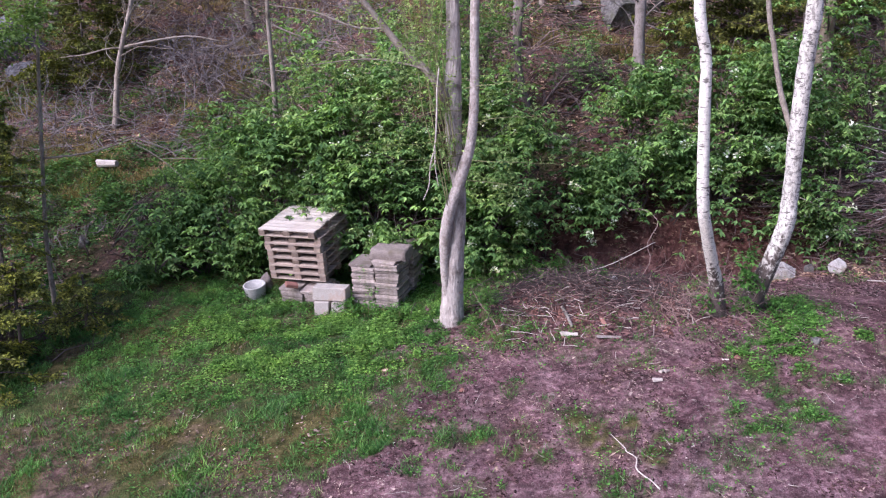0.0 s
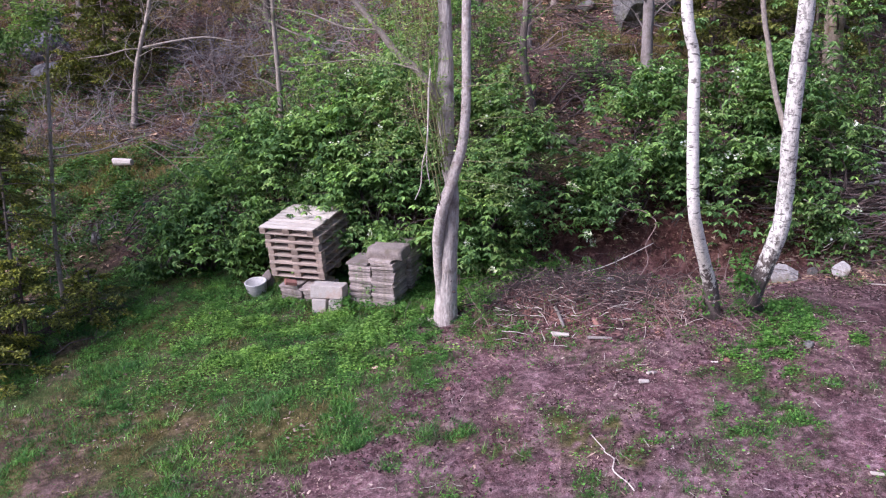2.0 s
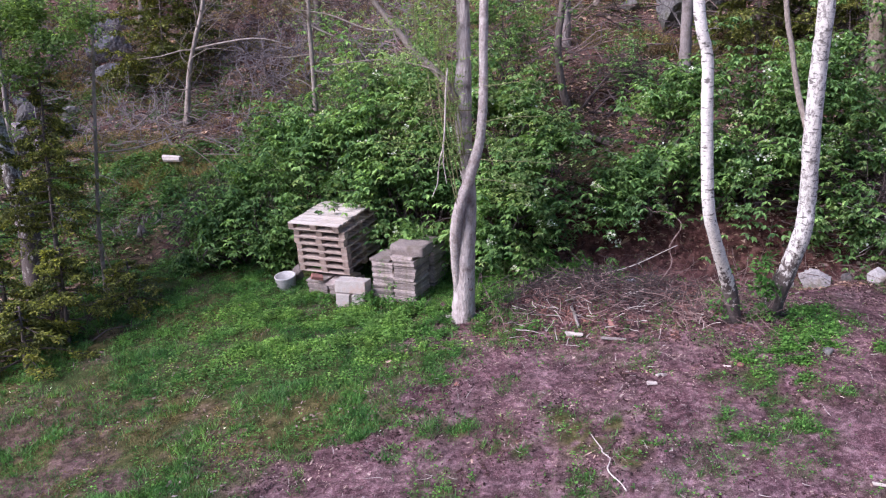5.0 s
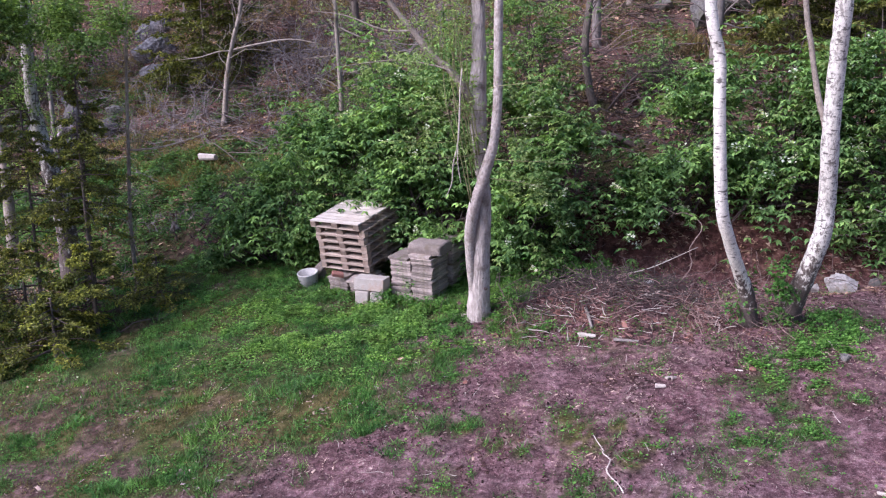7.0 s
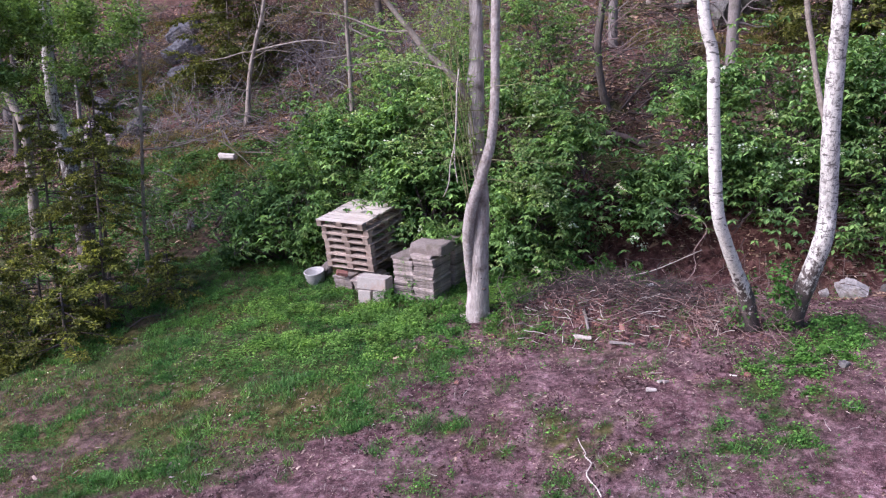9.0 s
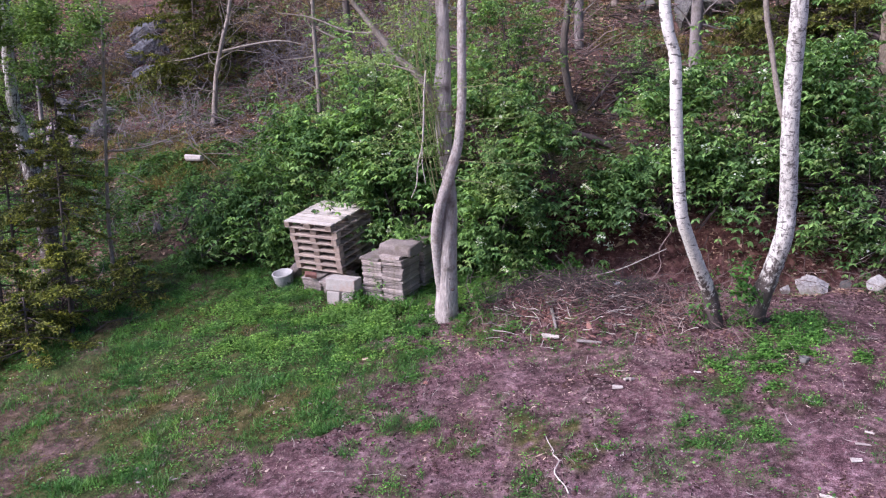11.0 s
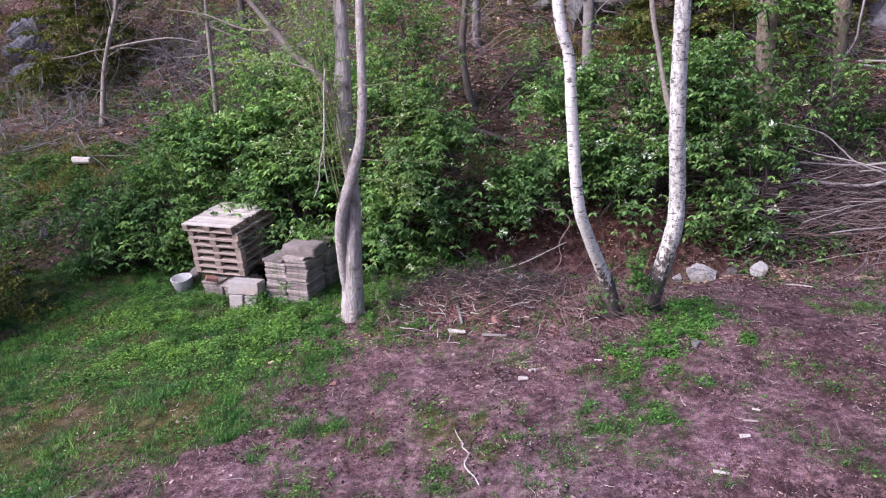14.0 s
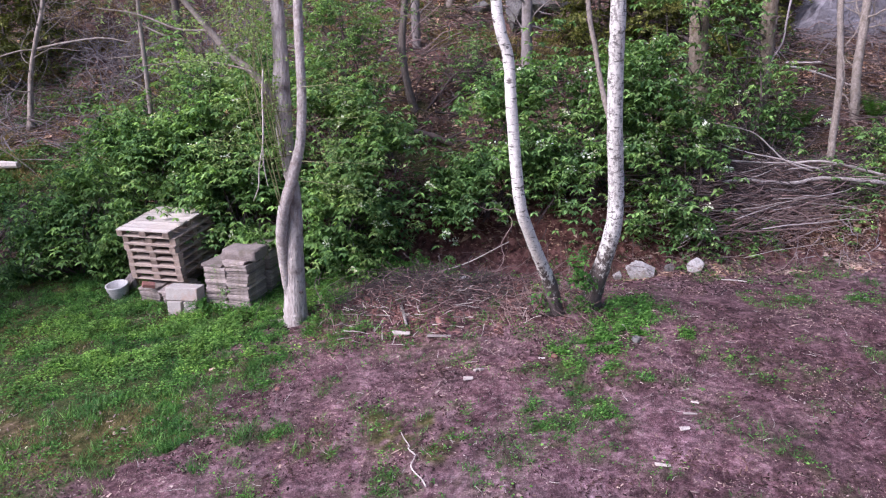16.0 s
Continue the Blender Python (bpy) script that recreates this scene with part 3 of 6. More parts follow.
herbs("ground_elder", "bright green low herbs among the grass", 150000, (-11, 0.6, 5.8, 14.6),
      lambda x, y: lawn(x, y) * smooth(0.42 - 0.2 * smooth(10.5, 11.5, y), 0.62, vnoise(x, y, 0.38, 31)) * (0.35 + 0.65 * smooth(8.6, 11.0, y + 0.12 * x)), 0.036, HERB, 31, 0.05)
herbs("herb_patch", "bright green herb patch on bare soil beside the birches", 80000, (-0.5, 9.2, 7, 13.7),
      lambda x, y: lawn(x, y) * smooth(0.25, 0.5, vnoise(x, y, 0.22, 32)) * (0.5 + 0.5 * smooth(9.0, 9.7, y)), 0.036, HERB, 32, 0.06)
herbs("hillside_herbs", "low green undergrowth on the hillside", 115000, (-22, 12, 14, 26),
      lambda x, y: smooth(0.40, 0.62, vnoise(x, y, 1.3, 33)) * smooth(0.1, 1.0, y - foot(x)) * (0.15 + 0.85 * smooth(0, -4, x)) * smooth(27, 20, y) * (1 - 0.8 * np.exp(-((x + 6.0) / 1.6) ** 2 - ((y - 15.6) / 1.3) ** 2)), 0.085, HERB_DARK, 33, 0.14)


herbs("slope_herbs", "green carpet of low plants round the pale log", 70000, (-14, -3, 14.5, 20.2),
      lambda x, y: smooth(0.40, 0.58, vnoise(x, y, 0.9, 36)) * smooth(0.8, 2.4, y - foot(x)) * smooth(20.2, 18.6, y + 0.12 * (x + 8)), 0.065, HERB_DARK, 36, 0.09)
herbs("fresh_herbs", "fresh yellow-green herbs in the lawn round stacked blocks", 56000, (-4.6, 0.5, 9.2, 12.6),
      lambda x, y: lawn(x, y) * smooth(0.38, 0.6, vnoise(x, y, 0.3, 37)) * smooth(9.4, 11.6, y + 0.6 * (vnoise(x, y, 0.5, 38) - 0.5)) * smooth(-4.6, -2.6, x), 0.040, HERB_BRIGHT, 37, 0.07)
herbs("birch_herbs", "dense bright green herb patch beside the birches", 42000, (3.4, 6.2, 8.2, 12.1),
      lambda x, y: smooth(0.4, 1.0, lawn(x, y)) * smooth(0.28, 0.52, vnoise(x, y, 0.13, 35)) * (0.2 + 0.55 * smooth(9.2, 10.2, y)), 0.042, HERB, 34, 0.07)


def litter(name, label, category, n, region, density, size, mat, seed, thick=0.0, slim=1.0, thin=False):
    """Chips or fallen leaves lying about."""
    rng = np.random.default_rng(seed)
    x0, x1, y0, y1 = region
    x, y = rng.uniform(x0, x1, n), rng.uniform(y0, y1, n)
    keep = rng.uniform(0, 1, n) < density(x, y)
    x, y = x[keep], y[keep]
    k = len(x)
    z = land(x, y) + 0.008
    a = rng.uniform(0, 2 * np.pi, k)
    L = size * np.exp(rng.normal(0, 0.45, k))
    w = L * rng.uniform(0.14, 0.5, k) * slim
    d = np.stack([np.cos(a), np.sin(a), rng.normal(0, 0.18, k) + 0.167 * np.sin(a)], 1)
    s = np.stack([-np.sin(a), np.cos(a), rng.normal(0, 0.25, k) + 0.167 * np.cos(a)], 1)
    c = np.stack([x, y, z], 1)
    e, f = d * L[:, None] * 0.5, s * w[:, None] * 0.5
    t = np.array([0, 0, 1.0]) * (thick + 0.10 * w)[:, None]
    v = np.stack([c - e - f, c + e - f * 0.7, c + e * 0.9 + f, c - e * 0.8 + f, c - e * 0.7 + t, c + e * 0.7 + t], 1).reshape(-1, 3)
    q = np.arange(k)[:, None] * 6
    tris = np.concatenate([q + np.array(t3) for t3 in ((0, 1, 5), (0, 5, 4), (1, 2, 5), (2, 3, 4), (2, 4, 5), (3, 0, 4))])
    if thin:
        v = np.stack([c - e, c + f + t, c + e, c - f + t * 0.5], 1).reshape(-1, 3)
        q = np.arange(k)[:, None] * 4
        tris = np.concatenate([q + np.array(t3) for t3 in ((0, 1, 2), (0, 2, 3))])
    me = tri_mesh(name, v, tris, mat)
    return tagged(new(name, me), label, category, kind="stuff")


CHIP_LEAF = leafy("pale_chip", (0.085, 0.045, 0.045), (0.42, 0.31, 0.295), 0.0, 0.9)
BANK_LEAF = leafy("bleached_leaf", (0.16, 0.085, 0.065), (0.48, 0.34, 0.29), 0.1, 0.8)
DARK_CRUMB = leafy("dark_crumb", (0.022, 0.011, 0.011), (0.075, 0.042, 0.040), 0.0, 0.95)
BARK_BITS = leafy("bark_bits", (0.022, 0.009, 0.010), (0.20, 0.105, 0.10), 0.0, 0.9)
litter("wood_chips", "pale wood chips and bark scattered over the soil", "debris", 90000, (-3.5, 10.5, 5.6, 13.2),
       lambda x, y: (1 - 0.85 * lawn(x, y)) * (0.2 + 0.8 * smooth(0.35, 0.7, vnoise(x, y, 0.6, 41))) * (0.45 + 0.55 * np.exp(-((x - 2.3) / 1.7) ** 2 - ((y - 10.4) / 1.3) ** 2)), 0.019, CHIP_LEAF, 41, 0.004)
litter("wood_fibres", "fine pale wood fibres trodden into the soil", "debris", 9000, (-2.5, 10.5, 5.6, 13.2),
       lambda x, y: (1 - 0.9 * lawn(x, y)) * (0.25 + 0.75 * smooth(0.3, 0.7, vnoise(x, y, 0.4, 44))), 0.045, CHIP_LEAF, 44, 0.003, 0.3, True)
litter("bark_debris", "reddish bark and broken wood heaped below the birches", "debris", 30000, (-0.2, 4.6, 10.4, 13.2),
       lambda x, y: np.exp(-((x - 2.2) / 1.4) ** 2 - ((y - 11.7) / 0.8) ** 2), 0.05, BARK_BITS, 45, 0.012)
litter("soil_crumbs", "dark crumbs of earth and bark on the soil", "debris", 26000, (-2.5, 10.5, 5.8, 13.0),
       lambda x, y: (1 - 0.9 * lawn(x, y)) * smooth(0.4, 0.7, vnoise(x, y, 0.5, 47)), 0.030, DARK_CRUMB, 47, 0.010)
litter("bank_litter", "pale dead leaves along the foot of the bank", "leaf litter", 15000, (5.5, 11.5, 12.7, 14.4),
       lambda x, y: (0.2 + 0.8 * smooth(7, 9.5, x)) * smooth(0.35, 0.65, vnoise(x, y, 0.6, 46)), 0.06, BANK_LEAF, 46, 0.012, 1.3, True)
litter("lawn_debris", "dead leaves and chips lying in the lawn", "debris", 7000, (-7.5, -0.5, 5.6, 13.5),
       lambda x, y: smooth(0.45, 0.7, vnoise(x, y, 0.5, 42)) * 0.6, 0.035, CHIP_LEAF, 42, 0.003)
litter("bank_leaves", "pinkish dead leaves on the bank", "leaf litter", 60000, (6.5, 14, 13.4, 20),
       lambda x, y: smooth(0.0, 0.4, y - foot(x)) * (0.25 + 0.75 * smooth(0.4, 0.62, vnoise(x, y, 0.7, 48))), 0.075, BANK_LEAF, 48, 0.02, 1.3, True)
litter("lawn_daisies", "tiny white flowers scattered in the lawn", "flowers", 70, (-6.5, -0.5, 8.2, 12.8),
       lambda x, y: lawn(x, y), 0.013, BLOSSOM, 50, 0.012, 1.8)
litter("fallen_leaves", "brown fallen leaves covering the hillside", "leaf litter", 230000, (-24, 15, 13.2, 29),
       lambda x, y: smooth(0.0, 0.4, y - foot(x)) * (0.3 + 0.85 * smooth(0.35, 0.65, vnoise(x, y, 1.1, 43))), 0.085, LEAF_LITTER, 43, 0.014, 1.3, True)
litter("needle_litter", "brown needles and dead leaves under the spruces", "leaf litter", 26000, (-11.5, -5.2, 9.5, 14.6),
       lambda x, y: smooth(-6.9, -7.8, x) * (0.3 + 0.7 * smooth(0.4, 0.6, vnoise(x, y, 0.7, 49))), 0.07, LEAF_LITTER, 49, 0.012, 1.2, True)


# ---- wood, branches and leaves ----
def thing(name, place, label, category, group=""):
    ob = new(name)
    ob.location = place
    ob.empty_display_size = 0.2
    return tagged(ob, label, category, group)


def limb(name, pts, mat, parent, n=14, sides=8, rough=0.05, seed=0, flare=0.0, label=""):
    """A trunk or bough through (x, y, z, radius) rows of the world, as a part of a tree."""
    p = np.array(pts, float)
    p[:, :3] -= np.array(parent.location)
    v, f = tube(p, n, sides, rough, seed, flare)
    return part(name, mesh_of(name, v, f, mat), None, parent, label)


def wander(rng, start, way, length, r, steps=5, bend=0.25, sink=0.0):
    """Rows of a crooked twig."""
    p, d = np.array(start, float), unit(np.array(way, float))
    rows = [(*p, r)]
    for i in range(steps):
        d = unit(d + rng.normal(0, bend, 3) + np.array([0, 0, -sink]))
        p = p + d * length / steps
        rows.append((*p, r * (1 - 0.8 * (i + 1) / steps)))
    return rows


def twigs_on(rng, rows, count, length, r, rise=0.2, bend=0.3):
    """Side twigs along a limb."""
    s = spline(rows, 24)
    out = []
    for _ in range(count):
        i = rng.integers(4, 23)
        t = s[i, :3] - s[i - 1, :3]
        w = unit(rng.normal(0, 1, 3) + unit(t) * 0.7 + np.array([0, 0, rise]))
        out.append(wander(rng, s[i, :3], w, length * rng.uniform(0.4, 1.2), r * rng.uniform(0.5, 1.1), 5, bend))
    return out


def each_limb(name, rows_list, mat, parent, sides=5, n=8):
    """One part for each of these stems or branches."""
    for i, rows in enumerate(rows_list):
        limb(name, rows, mat, parent, n, sides, 0.04, i)


def twig_part(name, rows_list, mat, parent, sides=4, n=7, label=""):
    off = np.array(parent.location)
    pieces = []
    for rows in rows_list:
        p = np.array(rows, float)
        p[:, :3] -= off
        pieces.append(tube(p, n, sides, 0, 0, 0, False))
    v, f = join(pieces)
    return tagged(part(name, mesh_of(name, v, f, mat), None, parent, label), kind="stuff")


def leaves_at(name, tips, outs, per, length, mat, parent, rng, width=0.5, label="", parasol=False):
    b, w, u, L = whorls(rng, np.asarray(tips, float), np.asarray(outs, float), per, length, parasol)
    return tagged(part(name, leaf_mesh(name, b - np.array(parent.location), w, u, L, mat, width), None, parent, label), kind="stuff")


def crown(rng, centre, radii, n, hollow=0.35, gap=0.42, cell=0.55, spray=0.0):
    """Ends of twigs in an uneven cloud with gaps: places and outward ways."""
    d = unit(rng.normal(0, 1, (n * 3, 3)))
    r = hollow + (1 - hollow) * rng.uniform(0, 1, (n * 3, 1)) ** 0.6
    lump = 0.75 + 0.5 * vnoise(d[:, 0] * 2 + centre[0], d[:, 2] * 2 + d[:, 1] * 1.3 + centre[1], 0.5, 51)[:, None]
    p = np.array(centre) + d * r * lump * np.array(radii)
    keep = 0.6 * vnoise(p[:, 0] + p[:, 1] * 0.35, (p[:, 2] + p[:, 1] * 0.2) * 1.7, cell, 52) + 0.4 * vnoise(p[:, 0] * 0.9 + p[:, 1] * 0.2, p[:, 2] * 2.2, 0.36, 53) > gap
    p, d = p[keep][:n], d[keep][:n]
    if spray:
        # leafy sprays that arch out of the cloud
        p, d = p[::6], d[::6]
        w = unit(d * 0.8 + rng.normal(0, 0.5, d.shape) + np.array([0, 0, 0.25]))
        L = rng.uniform(0.18, 0.62, (len(p), 1)) * spray
        us = np.linspace(-0.3, 1, 6)
        p = np.vstack([p + w * L * u + np.array([0, 0, -0.22]) * L * max(u, 0) ** 2 + rng.normal(0, 0.035, p.shape) for u in us])
        d = np.vstack([w] * 6)
    ok = p[:, 2] > land(p[:, 0], p[:, 1]) + 0.05
    return p[ok], unit(d[ok] + np.array([0, 0, 0.35]))


def bush(place, lobes, label, seed, mat=None, length=0.125, per=6, flowers=0, stems=9, density=1.0, gap=0.49, category="bush", name="bush", fresh=0.16):
    """A shrub: crooked stems, twigs, a crown of leaf whorls in lobes (centre, radii, whorls), and blossom."""
    rng = np.random.default_rng(seed)
    ob = thing(name, at(*place), label, category)
    tips, outs = [], []
    for c, r, n in lobes:
        p, o = crown(rng, c, r, int(n * density), gap=gap, spray=1.35)
        tips.append(p)
        outs.append(o)
    tips, outs = np.vstack(tips), np.vstack(outs)
    rows = []
    base = np.array(ob.location)
    for i in range(stems):
        c, r, _ = lobes[i % len(lobes)]
        end = np.array(c) + rng.normal(0, 0.45, 3) * np.array(r)
        st = base + np.array([rng.normal(0, 0.22), rng.normal(0, 0.12), 0])
        st[2] = float(land(st[0], st[1])) - 0.05
        mid = (st + end) / 2 + rng.normal(0, 0.12, 3) + np.array([0, 0, 0.15])
        rows.append([(*st, 0.022), (*mid, 0.015), (*end, 0.006)])
    each_limb("stem", rows, TWIG_DARK, ob)
    more = []
    for i in rng.choice(len(tips), min(len(tips), 130), replace=False):
        st = rows[rng.integers(0, stems)][1 if rng.uniform() < 0.5 else 2][:3]
        st = np.array(st)
        if np.linalg.norm(tips[i] - st) < 1.4:
            mid = (st + tips[i]) / 2 + rng.normal(0, 0.06, 3)
            more.append([(*st, 0.007), (*mid, 0.005), (*tips[i], 0.002)])
    twig_part("twigwork", more, TWIG_DARK, ob)
    young = rng.uniform(0, 1, len(tips)) < fresh * smooth(0.3, 0.7, vnoise(tips[:, 0], tips[:, 2], 0.5, seed)) * 2
    green = leaves_at("foliage", tips[~young], outs[~young], per, length, mat or LEAF_BUSH, ob, rng, 0.42, "", True)
    leaves_at("young_foliage", tips[young], outs[young], per, length * 0.75, LEAF_PALE, ob, rng, 0.42, "pale young leaves", True)
    if flowers:
        front = np.where(outs[:, 1] < 0.15)[0]
        for_ = rng.choice(front, flowers, replace=False)
        b, w, u, L = whorls(rng, tips[for_] + outs[for_] * 0.05, outs[for_], 16, 0.05)
        b = b + rng.normal(0, 0.022, b.shape)
        tagged(part("blossom", leaf_mesh("blossom", b - base, w, u, L, BLOSSOM, 0.9, 0.0), None, green, "small white flower clusters"), kind="stuff")
    return ob


# the trees that stand in the yard
def main_tree():
    rng = np.random.default_rng(61)
    ob = thing("tree", at(0.14, 11.42), "grey-barked tree with twin stems grown together and young leaves", "tree")
    stem = limb("trunk", [(0.07, 11.36, 0.25, 0.035), (0.04, 11.275, 0.74, 0.062), (0.022, 11.21, 1.107, 0.07), (0.03, 11.13, 1.469, 0.082), (0.085, 11.05, 1.82, 0.086), (0.16, 11.01, 2.08, 0.084), (0.22, 11.0, 2.24, 0.085), (0.29, 10.98, 2.49, 0.082), (0.34, 10.983, 2.65, 0.078), (0.394, 10.988, 2.889, 0.07), (0.428, 10.996, 3.283, 0.068), (0.437, 11.0, 3.67, 0.066), (0.431, 11.0, 4.06, 0.062), (0.432, 11.0, 4.8, 0.062), (0.46, 11.1, 7.2, 0.035)], BARK_GREY, ob, 90, 18, 0.022, 1)
    rough = limb("second_trunk", [(0.137, 11.43, -0.1, 0.205), (0.137, 11.42, 0.12, 0.185), (0.14, 11.40, 0.36, 0.172), (0.15, 11.36, 0.73, 0.160), (0.163, 11.31, 1.09, 0.150), (0.19, 11.26, 1.45, 0.134), (0.225, 11.21, 1.8, 0.112), (0.245, 11.17, 2.05, 0.092), (0.225, 11.155, 2.25, 0.09), (0.185, 11.14, 2.5, 0.10), (0.158, 11.12, 2.88, 0.113), (0.142, 11.107, 3.28, 0.122), (0.132, 11.1, 3.6, 0.127), (0.146, 11.1, 4.0, 0.104), (0.134, 11.1, 4.44, 0.094), (0.121, 11.1, 4.85, 0.088), (-0.05, 11.2, 7.4, 0.04)], BARK_RIDGED, ob, 110, 26, 0.03, 2, 0.10, "rough ridged bark")
    boughs = [
        [(0.10, 11.08, 3.35, 0.075), (0.0, 10.98, 3.52, 0.068), (-0.09, 10.95, 3.674, 0.062), (-0.246, 10.95, 3.866, 0.058), (-0.44, 10.95, 4.01, 0.055), (-0.592, 10.95, 4.171, 0.052), (-0.801, 10.93, 4.434, 0.043), (-1.067, 10.9, 4.75, 0.036), (-1.6, 10.8, 5.5, 0.014)],
        [(-0.08, 10.9, 3.72, 0.014), (-0.34, 10.9, 3.89, 0.013), (-1.04, 11.0, 4.0, 0.010), (-1.84, 11.0, 3.92, 0.005)],
        [(-0.75, 10.93, 4.4, 0.018), (-1.2, 10.9, 4.42, 0.013), (-1.75, 10.9, 4.62, 0.009), (-2.3, 10.9, 4.7, 0.004)],
        [(0.45, 11.0, 4.9, 0.045), (0.9, 10.9, 5.6, 0.03), (1.4, 10.8, 6.4, 0.01)],
        [(0.08, 11.1, 5.2, 0.04), (-0.5, 11.0, 6.0, 0.03), (-0.8, 10.9, 7.0, 0.01)],
    ]
    for i, b in enumerate(boughs):
        limb("bough", b, BARK_PALE, ob, 18, 9, 0.05, 10 + i)
    # sprouts hugging the stems, and a broken pale branch that hangs from the fork
    rows = []
    for i in range(8):
        x0, z0 = rng.uniform(0.0, 0.12), rng.uniform(1.95, 2.7)
        rows.append([(x0 + 0.06, 10.97, z0, 0.010), (x0 - rng.uniform(0.02, 0.10), 10.93, z0 + 0.7, 0.009), (x0 - rng.uniform(0.04, 0.30), 10.92, z0 + 1.4, 0.007), (x0 - rng.uniform(0.0, 0.45), 10.95, z0 + rng.uniform(2.0, 2.7), 0.004)])
    for i in range(5):
        x0 = rng.uniform(-0.5, -0.1)
        rows.append([(x0, 10.93, 3.95, 0.009), (x0 - 0.06, 10.92, 4.4, 0.007), (x0 - rng.uniform(-0.1, 0.2), 10.93, 5.0, 0.004)])
    for z0, s, up in ((2.62, 1, 0.0), (2.33, 1, -0.06), (3.1, 1, 0.25), (2.7, -1, -0.1), (3.3, -1, 0.1), (3.6, 1, 0.15), (3.0, -1, -0.28)):
        rows.append(wander(rng, (0.3, 10.98, z0), (s, -0.1, up), rng.uniform(0.9, 1.5), 0.007, 7, 0.12))
    each_limb("sprout", rows, SHOOT, ob, 5, 12)
    twig_part("hanging_branch", [[(-0.054, 10.86, 3.88, 0.013), (-0.08, 10.85, 3.598, 0.015), (-0.088, 10.85, 3.212, 0.014), (-0.112, 10.85, 2.821, 0.013), (-0.178, 10.85, 2.544, 0.011), (-0.197, 10.85, 2.263, 0.009), (-0.28, 10.85, 2.061, 0.006)],
                                 [(-0.109, 10.85, 2.805, 0.010), (-0.112, 10.85, 2.583, 0.009), (-0.092, 10.85, 2.424, 0.008), (-0.064, 10.85, 2.263, 0.004)],
                                 [(-0.17, 10.85, 2.52, 0.006), (-0.13, 10.84, 2.56, 0.006), (-0.10, 10.84, 2.62, 0.005)]], TWIG_PALE, ob, 6, 16, "broken bleached branch hanging down")
    # two knots with dark hearts
    for x, y, z in ((0.20, 11.22, 0.77), (0.26, 11.24, 0.60)):
        bm = bmesh.new()
        bmesh.ops.create_uvsphere(bm, u_segments=10, v_segments=6, radius=0.03)
        for v in bm.verts:
            v.co = Vector((v.co.x * 1.2, v.co.y * 0.5, v.co.z * 0.7)) + Vector((x, y, z)) - ob.location
        part("knot", bm, TWIG_DARK, rough, "dark branch scar")
    tips, outs = [], []
    for b in boughs + rows:
        s = spline(b, 22)[6:]
        k = rng.integers(0, len(s), 20)
        tips.append(s[k, :3] + rng.normal(0, 0.09, (20, 3)))
        outs.append(unit(rng.normal(0, 1, (20, 3)) + [0, -0.2, 0.5]))
    for c, r, n in (((-0.55, 10.0, 4.15), (0.55, 0.4, 0.4), 70), ((0.1, 10.9, 3.0), (0.3, 0.15, 0.9), 40), ((-0.7, 11.2, 4.5), (0.8, 0.5, 0.6), 90), ((0.3, 11.2, 4.4), (0.6, 0.5, 0.6), 50), ((-0.4, 11.2, 6.3), (1.6, 1.3, 1.2), 260), ((0.8, 11.0, 6.6), (1.3, 1.2, 1.2), 200), ((-0.55, 11.3, 3.7), (0.45, 0.3, 0.5), 40), ((0.75, 11.15, 3.0), (0.45, 0.3, 0.9), 40)):
        p, o = crown(rng, c, r, n, 0.2, 0.45, 0.35)
        tips.append(p)
        outs.append(o)
    leaves_at("foliage", np.vstack(tips), np.vstack(outs), 6, 0.05, LEAF_PALE, ob, rng, 0.5, "small pale young leaves")


